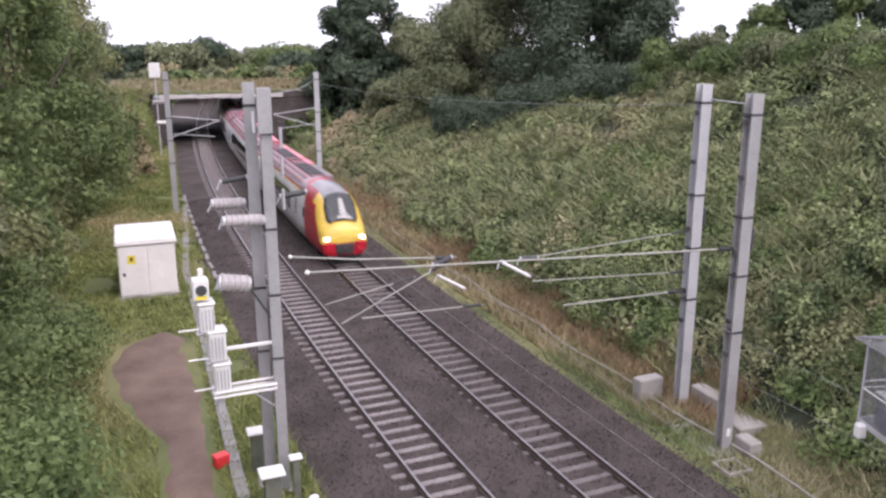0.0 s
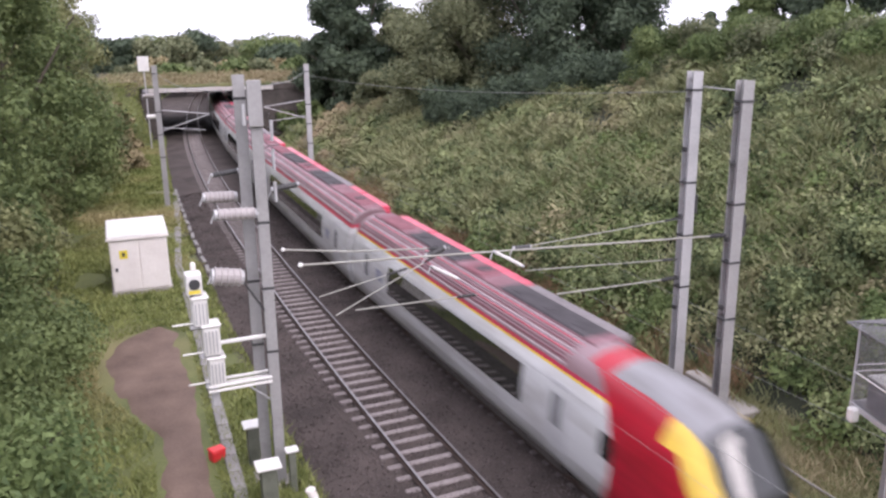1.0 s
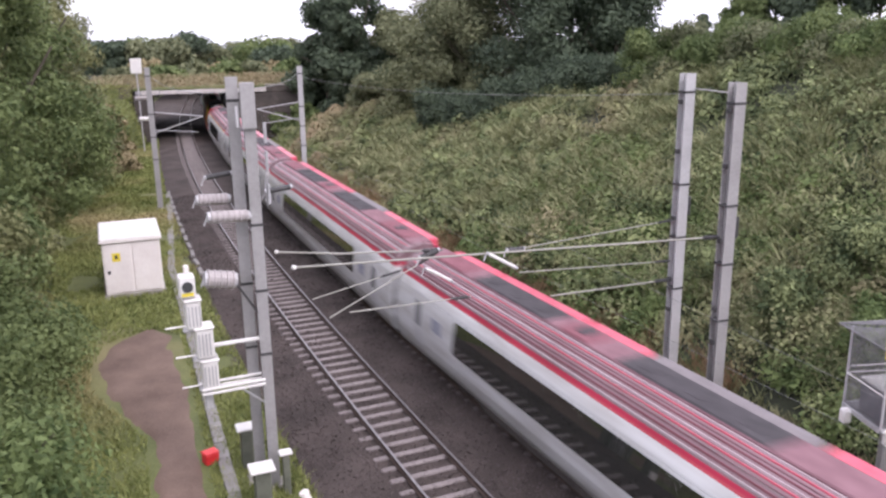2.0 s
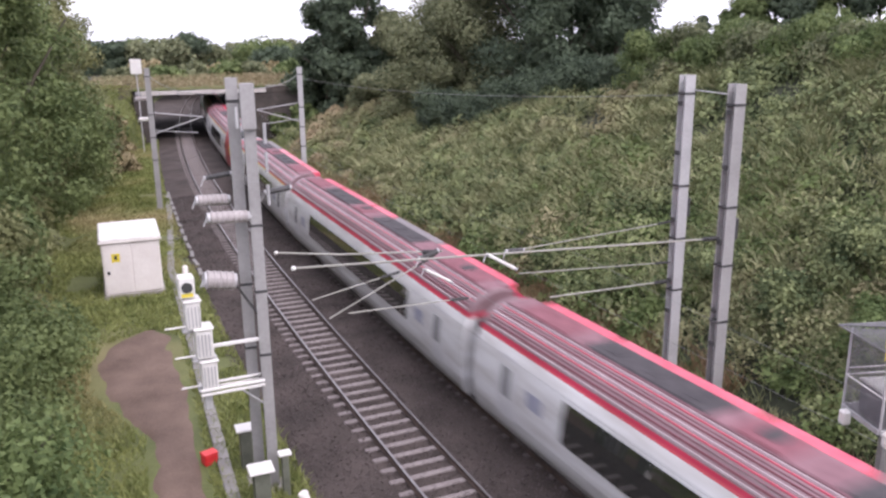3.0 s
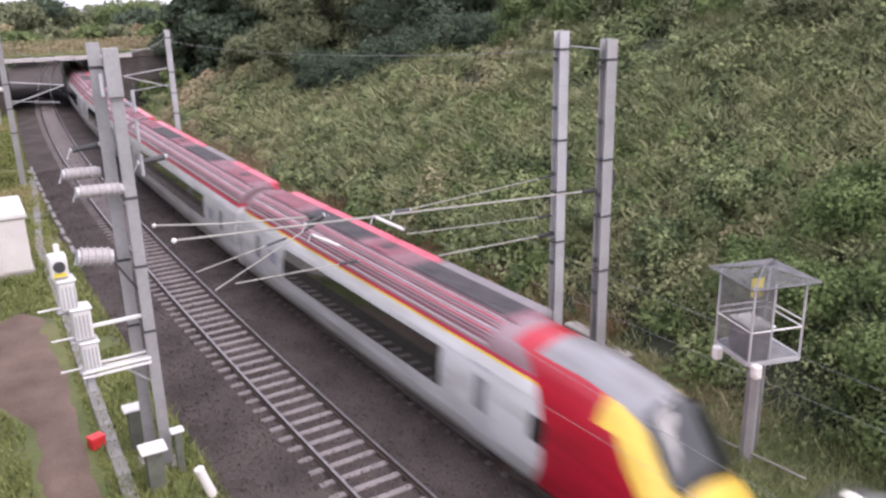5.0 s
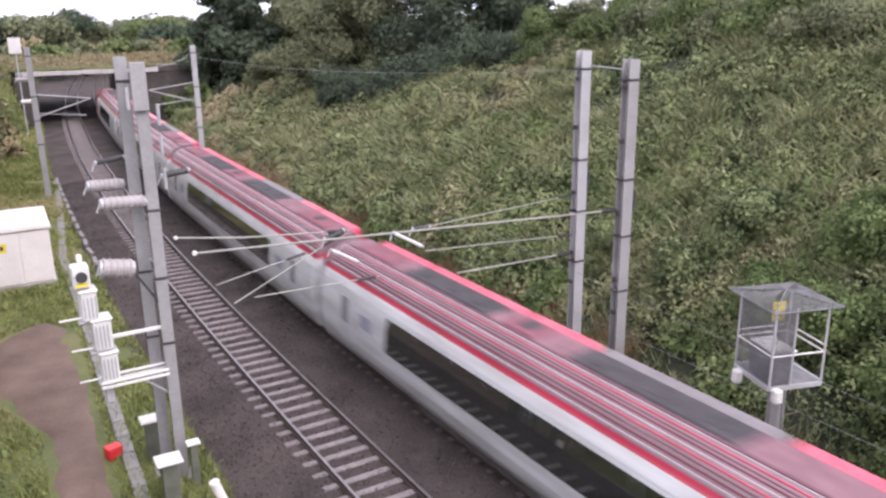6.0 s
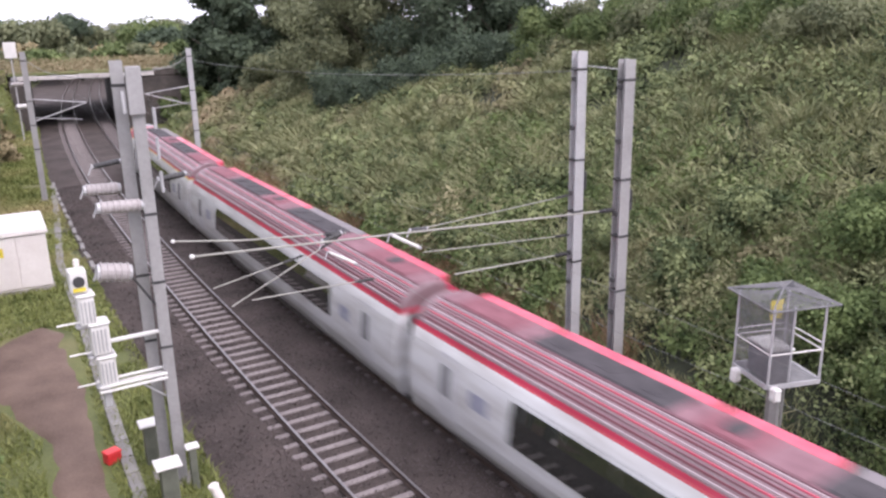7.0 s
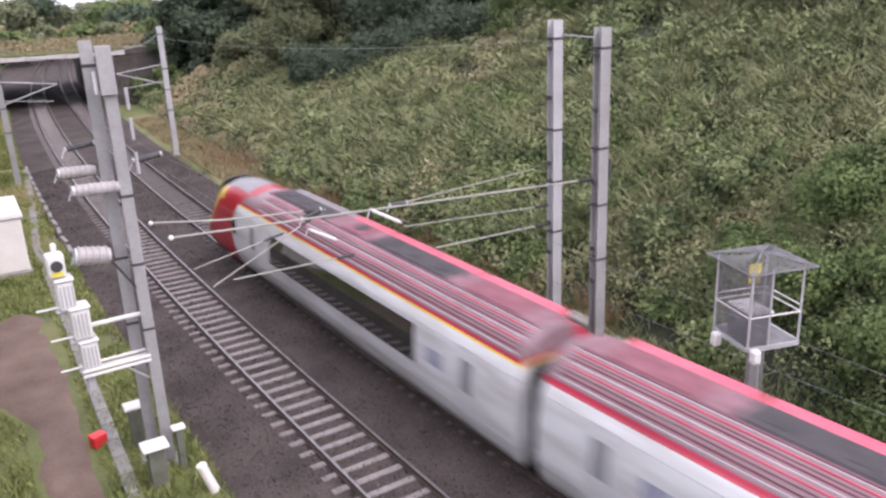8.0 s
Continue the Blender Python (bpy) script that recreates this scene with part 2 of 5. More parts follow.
# ---------- ground: one sheet to the horizon ----------
def build_ground():
    us = np.array([-900, -500, -250, -120, -70, -45, -32, -24, -20, -17, -15, -13.5, -12, -11, -10, -9.5, -9, -8, -7, -6, -5.4, -5, -4.6, -4.2, -3.6, -3.3, -2.9, -2.3, -1.2, 0, 1.2, 2.4, 3.6, 4.8, 6.14,
                   6.6, 7.0, 7.34, 8, 9, 9.8, 10.5, 11.5, 12.5, 13.5, 14.5, 16, 17.5, 19, 20.5, 22, 23.5, 25, 26.5, 28, 30, 33, 37, 42, 50, 70, 110, 200, 400, 900], float)
    ys = np.concatenate([[-900, -500, -300, -150, -80, -40, -20, -10], np.arange(0, 60, 1.0), np.arange(60, 150, 2.0), [152, 160, 180, 230, 290, 340, 420, 600, 900, 1500]])
    U, Y = np.meshgrid(us, ys)
    Z = ground_z(U, Y)
    X = CX(np.clip(Y, -330, 420)) + U
    rough = np.where((U > -3) & (U < 7.2), 0.03, np.where(U > 10, 0.10, 0.12))
    Z = Z + rough * lumps(X.ravel(), Y.ravel(), 0.6, 3.0).reshape(Z.shape)
    nu, ny = len(us), len(ys)
    idx = np.arange(nu * ny).reshape(ny, nu)
    faces = np.stack([idx[:-1, :-1], idx[:-1, 1:], idx[1:, 1:], idx[1:, :-1]], -1).reshape(-1, 4)
    me = bpy.data.meshes.new("ground")
    me.from_pydata(np.stack([X.ravel(), Y.ravel(), Z.ravel()], 1).tolist(), [], faces.tolist())
    g = obj("ground", me, [BALLAST, GRASS, BANKSOIL_SHADE])
    for p in me.polygons:
        p.use_smooth = True
        u = us[p.index % (nu - 1)] + 0.01
        far = ys[p.index // (nu - 1)] > 94
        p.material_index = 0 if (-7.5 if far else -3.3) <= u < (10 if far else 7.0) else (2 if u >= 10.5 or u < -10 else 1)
    tagged(g, "railway cutting with ballast, rough grass and banks", "ground", kind="structure")


build_ground()


# ---------- track ----------
def rail_mesh(off, y0, y1, name):
    ys = np.arange(y0, y1, 2.0)
    prof = [(-0.07, -0.16), (0.07, -0.16), (0.07, -0.145), (0.012, -0.125), (0.012, -0.045), (0.036, -0.035), (0.036, 0.0), (-0.036, 0.0), (-0.036, -0.035), (-0.012, -0.045), (-0.012, -0.125), (-0.07, -0.145)]
    v, f = [], []
    k = len(prof)
    for i, y in enumerate(ys):
        for a, b in prof:
            v.append((float(CX(y)) + off + a, y, b))
        if i:
            for j in range(k):
                f.append(((i - 1) * k + j, (i - 1) * k + (j + 1) % k, i * k + (j + 1) % k, i * k + j))
    me = bpy.data.meshes.new(name)
    me.from_pydata(v, [], f)
    return me, k


def sleeper_mesh(x0, x1):
    bm = bmesh.new()
    box(bm, x0, x1, -0.105, 0.105, -0.30, -0.165, 0.025)
    for v in bm.verts:
        if abs(v.co.x) < 0.1:
            v.co.z -= 0.03
    me = bpy.data.meshes.new("sleeper")
    bm.to_mesh(me)
    bm.free()
    return me


def build_track(off, material, label, seed, reach):
    t = thing("railway_track", Matrix.Identity(4), label, "railway track", "railway tracks", kind="structure")
    for side in (-0.7525, 0.7525):
        me, k = rail_mesh(off + side, -40, 260, "rail")
        ob = obj("rail", me, [RUST, SHINE], t)
        for p in me.polygons:
            p.material_index = 1 if p.index % k == 6 else 0
    sm = sleeper_mesh(*reach)
    sm.materials.append(material)
    rng = random.Random(seed)
    for i in range(152):
        y = float(at_arc(arc_of(13.0) + i * 0.65))
        s = new("sleeper", sm)
        s.parent = t
        s.matrix_local = pose(float(CX(y)) + off + rng.uniform(-0.02, 0.02), y, rng.uniform(-0.015, 0.0), 0, 0, -math.degrees(math.atan(slope_x(y))) + rng.uniform(-0.4, 0.4))
    return t


build_track(0.0, SLEEPER, "ballasted railway track on pale concrete sleepers", 1, (-1.22, 0.92))
build_track(SPACE, SLEEPER_OLD, "curved railway track on sleepers dulled with dirt", 2, (-0.95, 0.95))


# ---------- the train ----------
def livery(name, driving, away):
    """Silver sides, a red cab end with a curved edge, a thin line under the roof and a ribbed roof, coloured mauve for
    sky sheen with a red flank (on the side away) clear of it.
    """
    m = bpy.data.materials.new(name)
    m.use_nodes = True
    n, l = m.node_tree.nodes, m.node_tree.links
    p = n["Principled BSDF"]
    p.inputs["Roughness"].default_value = 0.32
    p.inputs["Specular IOR Level"].default_value = 0.5
    p.inputs["Coat Weight"].default_value, p.inputs["Coat Roughness"].default_value = 0.2, 0.25
    tc = n.new("ShaderNodeTexCoord")
    sp = n.new("ShaderNodeSeparateXYZ")
    l.new(tc.outputs["Object"], sp.inputs[0])

    def math_node(op, a, b=None):
        q = n.new("ShaderNodeMath")
        q.operation = op
        for i, v in enumerate((a, b)):
            if v is None:
                continue
            if isinstance(v, (int, float)):
                q.inputs[i].default_value = v
            else:
                l.new(v, q.inputs[i])
        return q.outputs[0]

    def over(base, colour, fac):
        q = n.new("ShaderNodeMix")
        q.data_type = "RGBA"
        l.new(fac, q.inputs["Factor"])
        if isinstance(base, tuple):
            q.inputs[6].default_value = (*base, 1)
        else:
            l.new(base, q.inputs[6])
        q.inputs[7].default_value = (*colour, 1)
        return q.outputs[2]

    y, z = sp.outputs[1], sp.outputs[2]
    ax = math_node("ABSOLUTE", sp.outputs[0])
    dirt = n.new("ShaderNodeTexNoise")
    dirt.inputs["Scale"].default_value, dirt.inputs["Detail"].default_value = 1.6, 6
    mp = n.new("ShaderNodeMapping")
    mp.inputs["Scale"].default_value = (1, 0.25, 1.6)
    l.new(tc.outputs["Object"], mp.inputs[0])
    l.new(mp.outputs[0], dirt.inputs[0])
    # silver side, grey lower panel
    col = over((0.64, 0.65, 0.66), (0.48, 0.485, 0.49), math_node("LESS_THAN", z, 1.02))
    col = over(col, (0.76, 0.77, 0.775), math_node("GREATER_THAN", z, 2.72))
    # lines under the roof, then the roof
    col = over(col, (0.85, 0.62, 0.10) if driving else (0.62, 0.10, 0.13), math_node("GREATER_THAN", z, 2.98))
    col = over(col, (0.54, 0.035, 0.085), math_node("GREATER_THAN", z, 3.04))
    # the roof's two sides differ in colour to imitate sky light on it
    xf = math_node("MULTIPLY", sp.outputs[0], float(away))
    crown = math_node("MULTIPLY", math_node("GREATER_THAN", z, 3.13), math_node("LESS_THAN", xf, 0.5))
    col = over(col, (0.29, 0.19, 0.21), crown)
    col = over(col, (0.60, 0.06, 0.12), math_node("MULTIPLY", math_node("GREATER_THAN", z, 3.13), math_node("GREATER_THAN", xf, 0.5)))
    if driving:
        # red end: everything ahead of a circle's edge
        dy = math_node("SUBTRACT", y, 5.85)
        dz = math_node("SUBTRACT", z, 1.75)
        rr = math_node("SQRT", math_node("ADD", math_node("MULTIPLY", dy, dy), math_node("MULTIPLY", dz, dz)))
        red = math_node("MULTIPLY", math_node("GREATER_THAN", rr, 1.75), math_node("GREATER_THAN", y, 5.85))
        col = over(col, (0.46, 0.008, 0.028), red)
        # yellow: a band that runs from the low nose up beside the windscreen
        yel = math_node("GREATER_THAN", math_node("ADD", math_node("MULTIPLY", y, 1.1), z), 13.35)
        yel = math_node("MULTIPLY", yel, math_node("GREATER_THAN", z, 1.08))
        edge = math_node("MULTIPLY", math_node("GREATER_THAN", z, 2.88), math_node("GREATER_THAN", y, 9.0))
        edge = math_node("MULTIPLY", edge, math_node("GREATER_THAN", ax, 0.74))
        yel = math_node("MAXIMUM", yel, edge)
        col = over(col, (0.88, 0.60, 0.10), yel)
        # grey roof behind the windscreen, its colour lightened as if mirroring sky
        dark = math_node("MULTIPLY", math_node("GREATER_THAN", z, 2.88), math_node("GREATER_THAN", y, 6.7))
        dark = math_node("MULTIPLY", dark, math_node("LESS_THAN", ax, 0.74))
        col = over(col, (0.26, 0.26, 0.27), dark)
    grime = n.new("ShaderNodeValToRGB")
    grime.color_ramp.elements[0].position, grime.color_ramp.elements[0].color = 0.3, (0.72, 0.70, 0.68, 1)
    grime.color_ramp.elements[1].position, grime.color_ramp.elements[1].color = 0.62, (1, 1, 1, 1)
    l.new(dirt.outputs[0], grime.inputs[0])
    mu = n.new("ShaderNodeMix")
    mu.data_type, mu.blend_type = "RGBA", "MULTIPLY"
    mu.inputs["Factor"].default_value = 1.0
    l.new(col, mu.inputs[6])
    l.new(grime.outputs[0], mu.inputs[7])
    l.new(mu.outputs[2], p.inputs["Base Color"])
    rg = math_node("MULTIPLY_ADD", dirt.outputs[0], -0.25)
    n[rg.node.name].inputs[2].default_value = 0.48
    l.new(rg, p.inputs["Roughness"])
    return m


PAINT_LEAD, PAINT_TAIL, PAINT_MID = livery("livery_leading", True, -1), livery("livery_trailing", True, 1), livery("livery_middle", False, -1)
GLASS = mat("tinted_glass", (0.012, 0.014, 0.014), (0.025, 0.027, 0.024), rough=0.04, spec=1.0, bump=0)
ROOFGREY = mat("roof_equipment", (0.035, 0.032, 0.036), (0.085, 0.078, 0.083), rough=0.75, bump=0.1)
ROOFPINK = mat("roof_red_panel", (0.55, 0.05, 0.10), (0.70, 0.16, 0.21), rough=0.3, bump=0.05)
# pale ribs: glints of sky on the roof put into the colour
RIBGLINT = mat("roof_glint_rib", (0.44, 0.36, 0.38), (0.60, 0.52, 0.54), rough=0.5, bump=0.05)
ROOFMAUVE = mat("roof_mauve_panel", (0.17, 0.06, 0.075), (0.29, 0.115, 0.14), rough=0.75, bump=0.08)
ROOFSPINE = mat("roof_spine", (0.17, 0.085, 0.10), (0.31, 0.17, 0.195), rough=0.8, bump=0.1)
FLANKGREY = mat("roof_flank_grey", (0.15, 0.135, 0.14), (0.27, 0.245, 0.25), rough=0.6, bump=0.1)
GANGWAY = mat("gangway_rubber", (0.03, 0.03, 0.03), (0.07, 0.07, 0.07), rough=0.8)
UNDER = mat("underframe", (0.035, 0.03, 0.028), (0.085, 0.075, 0.07), rough=0.85)
MARKER = lamp_mat("marker_lit", (1.0, 0.97, 0.92), 2.0)
HEADLIGHT = lamp_mat("headlight_lit", (1.0, 0.93, 0.80), 9.0)
HALF = 11.65
NOSE = 11.45
SECTION = [(0.0, 0.42), (0.98, 0.42), (1.22, 0.50), (1.30, 0.75), (1.345, 1.10), (1.365, 1.45), (1.36, 1.85), (1.33, 2.2), (1.275, 2.55), (1.20, 2.80), (1.12, 2.98), (1.03, 3.18), (0.89, 3.39), (0.66, 3.57), (0.36, 3.69), (0.0, 3.74)]


def nose_shape(d):
    """Half-width factor and roof height d metres behind the tip."""
    w = np.interp(d, [0, 0.1, 0.4, 1.0, 2.0, 3.2, 4.6], [0.84, 0.90, 0.93, 0.955, 0.98, 0.995, 1.0])
    top = np.interp(d, [0, 0.08, 0.2, 0.35, 1.35, 2.1, 3.2], [1.42, 1.75, 1.98, 2.14, 3.33, 3.60, 3.74])
    return w, top


def body_rings(driving):
    """Rings of the car's shell from the rear (-y) to the front (+y)."""
    ys = list(np.linspace(-HALF, NOSE - 5.4, 14)) if driving else list(np.linspace(-HALF, HALF, 18))
    if driving:
        ys += list(NOSE - np.array([4.9, 4.2, 3.6, 3.2, 2.6, 2.1, 1.75, 1.45, 1.1, 0.8, 0.5, 0.35, 0.27, 0.2, 0.13, 0.08, 0.04, 0.0]))
    rings = []
    for y in ys:
        w, top = (1.0, 3.74) if not driving or y < NOSE - 4.7 else nose_shape(NOSE - y)
        ring = []
        for x, z in SECTION:
            if top < 3.74:
                # squeeze the upper section down to the falling roof
                zz = z if z < 0.6 else 0.6 + (z - 0.6) * (top - 0.6) / (3.74 - 0.6)
            else:
                zz = z
            ring.append((x * w, y, zz))
        rings.append([(-x, y_, z_) for x, y_, z_ in ring[::-1][:-1]] + [(x, y_, z_) for x, y_, z_ in ring][0:])
    return rings


def shell(driving):
    bm = bmesh.new()
    rings = [[bm.verts.new(c) for c in r] for r in body_rings(driving)]
    for a, b in zip(rings, rings[1:]):
        for i in range(len(a) - 1):
            bm.faces.new((a[i], a[i + 1], b[i + 1], b[i]))
    for cap in (bm.faces.new(rings[0]), bm.faces.new(rings[-1][::-1])):
        for e in cap.edges:
            e.smooth = False
    bmesh.ops.remove_doubles(bm, verts=bm.verts, dist=0.0005)
    bmesh.ops.recalc_face_normals(bm, faces=bm.faces)
    return bm


def side_at(z):
    return float(np.interp(z, [p[1] for p in SECTION[2:]], [p[0] for p in SECTION[2:]]))


def window_pane(y0, y1, z0=1.62, z1=2.58, out=0.012, side=1, lean_back=0.0):
    bm = bmesh.new()
    zs = np.linspace(z0, z1, 4)
    lean = [out + 0.05 * lean_back * (z1 - z) / (z1 - z0) for z in zs]
    a = [bm.verts.new((side * (side_at(z) + o), y0, z)) for z, o in zip(zs, lean)]
    b = [bm.verts.new((side * (side_at(z) + o), y1, z)) for z, o in zip(zs, lean)]
    ia = [bm.verts.new((side * (side_at(z) - 0.02), y0, z)) for z in zs]
    ib = [bm.verts.new((side * (side_at(z) - 0.02), y1, z)) for z in zs]
    for i in range(3):
        bm.faces.new((a[i], a[i + 1], b[i + 1], b[i]))
        bm.faces.new((a[i], ia[i], ia[i + 1], a[i + 1]))
        bm.faces.new((b[i], b[i + 1], ib[i + 1], ib[i]))
    bm.faces.new((a[0], b[0], ib[0], ia[0]))
    bm.faces.new((a[3], ia[3], ib[3], b[3]))
    bmesh.ops.recalc_face_normals(bm, faces=bm.faces)
    return bm


def door_panel(y0, y1, side):
    bm = bmesh.new()
    zs = np.linspace(0.95, 2.75, 6)
    a = [bm.verts.new((side * (side_at(z) + 0.008), y0, z)) for z in zs]
    b = [bm.verts.new((side * (side_at(z) + 0.008), y1, z)) for z in zs]
    for i in range(5):
        bm.faces.new((a[i], a[i + 1], b[i + 1], b[i]))
    r = bmesh.ops.extrude_face_region(bm, geom=bm.faces[:])
    for v in r["geom"]:
        if isinstance(v, bmesh.types.BMVert):
            v.co.x -= side * 0.03
    bmesh.ops.recalc_face_normals(bm, faces=bm.faces)
    return bm


def bogie(bm, y):
    box(bm, -1.15, 1.15, y - 1.75, y + 1.75, 0.38, 0.72, 0.05)
    for s in (-1, 1):
        box(bm, s * 1.05 - 0.12, s * 1.05 + 0.12, y - 1.9, y + 1.9, 0.34, 0.62, 0.04)
        for yy in (-1.3, 1.3):
            box(bm, s * 1.12 - 0.1, s * 1.12 + 0.1, y + yy - 0.2, y + yy + 0.2, 0.30, 0.62, 0.04)
    return bm


def wheel(parent, x, y):
    bm = bmesh.new()
    rod(bm, (x - 0.06, y, 0.40), (x + 0.06, y, 0.40), 0.40, seg=20)
    rod(bm, (x - 0.085 * np.sign(x), y, 0.40), (x - 0.05 * np.sign(x), y, 0.40), 0.425, seg=20)
    return part("wheel", bm, RUST, parent)


def roof_point(x):
    return float(np.interp(abs(x), [p[0] for p in SECTION[:8:-1]], [p[1] for p in SECTION[:8:-1]]))


def build_car(driving, away=-1):
    car = thing("train_driving_car" if driving else "train_middle_car", Matrix.Identity(4),
                "silver and red diesel train driving car with yellow nose" if driving else "silver diesel train coach with red roof", "train car", "cars of the passing train")
    part("body", shell(driving), (PAINT_LEAD if away < 0 else PAINT_TAIL) if driving else PAINT_MID, car, "silver painted shell with a red roof", smooth=True)
    # windows, doors
    ends = (-7.2, 3.4) if driving else (-6.9, 6.9)
    nwin = 6 if driving else 8
    edges = np.linspace(ends[0], ends[1], nwin + 1)
    for side in (-1, 1):
        for a, b in zip(edges, edges[1:]):
            part("window", window_pane(a + 0.012, b - 0.012, 1.52, 2.58, side=side, lean_back=0.9), GLASS, car, "dark tinted window")
        for y0 in ((-10.2, 4.75) if driving else (-10.2, 9.2)):
            d = part("door", door_panel(y0, y0 + 0.95, side), DOORGREY, car, "grey plug door")
            part("window", window_pane(y0 + 0.25, y0 + 0.7, 1.6, 2.45, 0.022, side), DOORGLASS, d, "grey tinted door window")
        if driving:
            part("window", window_pane(7.15, 7.65, 1.75, 2.35, 0.01, side), GLASS, car, "dark cab side window")
    # roof equipment: dark pods, a raised red flank on the side away, ribs
    def across_box(bm, x0, x1, y0, y1, z0, z1, bev):
        lo, hi = sorted((x0 * away, x1 * away))
        return box(bm, lo, hi, y0, y1, z0, z1, bev)

    pods = [(-10.6, -8.2, 0.05, ROOFMAUVE, 0), (-7.4, -3.0, 0.05, ROOFGREY, 3), (-2.4, -1.0, 0.06, ROOFMAUVE, 1), (0.2, 5.0, 0.05, ROOFGREY, 3)]
    if not driving:
        pods.append((7.6, 10.6, 0.05, ROOFMAUVE, 1))
    # an added strip that covers the pale sky sheen along the crown
    bm = bmesh.new()
    across_box(bm, -0.38, 0.5, -HALF + 0.25, 5.4 if driving else HALF - 0.25, 3.52, 3.752, 0.03)
    part("roof_spine", bm, ROOFSPINE, car, "dull mauve strip added along the roof to hide its pale sheen")
    for y0, y1, h, mt, fans in pods:
        bm = bmesh.new()
        across_box(bm, -0.36, 0.46, y0, y1, 3.50, 3.74 + h, 0.04)
        pod = part("roof_unit", bm, mt, car)
        for i in range(fans):
            bm = bmesh.new()
            yy = y0 + (i + 0.5) * (y1 - y0) / fans
            rod(bm, (0.1 * away, yy, 3.74 + h - 0.02), (0.1 * away, yy, 3.74 + h + 0.02), 0.28, seg=14)
            part("fan_grille", bm, ROOFGREY, pod)
    # red panels on one side only imitate how light falls on the roof
    for y0, y1 in ((-10.9, -7.7), (-7.5, -2.7), (-2.5, 0.0), (0.2, 5.2)) + (() if driving else ((5.4, 7.4), (7.6, 10.9))):
        bm = bmesh.new()
        across_box(bm, 0.52, 0.99, y0, y1, 3.2, 3.69, 0.06)
        grey = y0 == 0.2
        part("roof_flank_panel", bm, FLANKGREY if grey else ROOFPINK, car, "dull grey raised panel along the roof" if grey else "red raised panel along one roof side, coloured for how light falls")
    for k, x in enumerate((-1.02, -0.96, -0.90, -0.83, -0.76, -0.68, -0.60, -0.51, -0.42)):
        bm = bmesh.new()
        zt = roof_point(x) + 0.01
        across_box(bm, x - 0.013, x + 0.013, -HALF + 0.3, (5.0 if driving else HALF - 0.3), zt - 0.03, zt + 0.02, 0.0)
        part("roof_rib", bm, (RIBGLINT, ROOFMAUVE, ROOFSPINE, ROOFPINK)[k % 4], car)
    for side in (-1, 1):
        for y0 in ((-8.6,) if driving else (-8.6, 7.7)):
            part("emblem", window_pane(y0, y0 + 0.75, 1.75, 2.2, 0.006, side), EMBLEM, car, "plain blue-grey emblem patch")
    # underframe, bogies, wheels
    bm = bmesh.new()
    box(bm, -1.2, 1.2, -5.4, 5.4, 0.22, 0.60, 0.06)
    box(bm, -1.05, 1.05, -HALF + 0.3, HALF - 1.2, 0.45, 0.80, 0.03)
    part("underframe", bm, UNDER, car)
    for y in (-7.9, 7.9):
        bg = part("bogie", bogie(bmesh.new(), y), UNDER, car)
        for x in (-0.7525, 0.7525):
            for dy in (-1.3, 1.3):
                wheel(bg, x, y + dy)
    bm = bmesh.new()
    box(bm, -0.85, 0.85, -HALF - 0.55, -HALF + 0.05, 0.75, 3.0, 0.1)
    part("gangway", bm, GANGWAY, car)
    if not driving:
        bm = bmesh.new()
        box(bm, -0.85, 0.85, HALF - 0.05, HALF + 0.55, 0.75, 3.0, 0.1)
        part("gangway", bm, GANGWAY, car)
    else:
        # windscreen: a dark pane on the falling nose
        bm = bmesh.new()
        rows = []
        for d in np.linspace(0.36, 1.45, 8):
            w, top = nose_shape(d)
            half = float(np.interp(d, [0.36, 0.55, 1.1, 1.45], [0.72, 0.86, 0.84, 0.66]))
            row = []
            for k in np.linspace(-1, 1, 9):
                x = k * half
                zz = np.interp(abs(x) / w, [p[0] for p in SECTION[:8:-1]], [p[1] for p in SECTION[:8:-1]])
                zz = 0.6 + (zz - 0.6) * (top - 0.6) / 2.93
                row.append(bm.verts.new((x, NOSE - d + 0.02, zz + 0.03)))
            rows.append(row)
        for a, b in zip(rows, rows[1:]):
            for i in range(8):
                bm.faces.new((a[i], a[i + 1], b[i + 1], b[i]))
        r = bmesh.ops.extrude_face_region(bm, geom=bm.faces[:])
        for v in r["geom"]:
            if isinstance(v, bmesh.types.BMVert):
                v.co.z -= 0.06
        bmesh.ops.recalc_face_normals(bm, faces=bm.faces)
        part("windscreen", bm, GLASS, car, "large dark raked windscreen", smooth=True)
        bm = bmesh.new()
        rod(bm, (0.08, NOSE - 0.38, 2.22), (-0.28, NOSE - 0.9, 2.82), 0.014, seg=6)
        part("wiper", bm, DARKSTEEL, car)
        for s in (-1, 1):
            bm = bmesh.new()
            box(bm, s * 0.93 - 0.15, s * 0.93 + 0.15, NOSE - 0.3, NOSE + 0.0, 1.22, 1.42, 0.04)
            part("headlight", bm, HEADLIGHT, car, "lit white headlight")
            bm = bmesh.new()
            box(bm, s * 0.84 - 0.24, s * 0.84 + 0.24, NOSE - 0.5, NOSE + 0.08, 0.52, 1.16, 0.09)
            part("bumper", bm, REDPAINT, car, "red painted nose corner")
        bm = bmesh.new()
        box(bm, -0.10, 0.10, NOSE - 1.62, NOSE - 1.5, 3.33, 3.44, 0.02)
        part("marker_light", bm, MARKER, car, "small lit light above the windscreen")
        bm = bmesh.new()
        box(bm, -0.5, 0.5, NOSE - 0.3, NOSE + 0.06, 0.46, 1.04, 0.06)
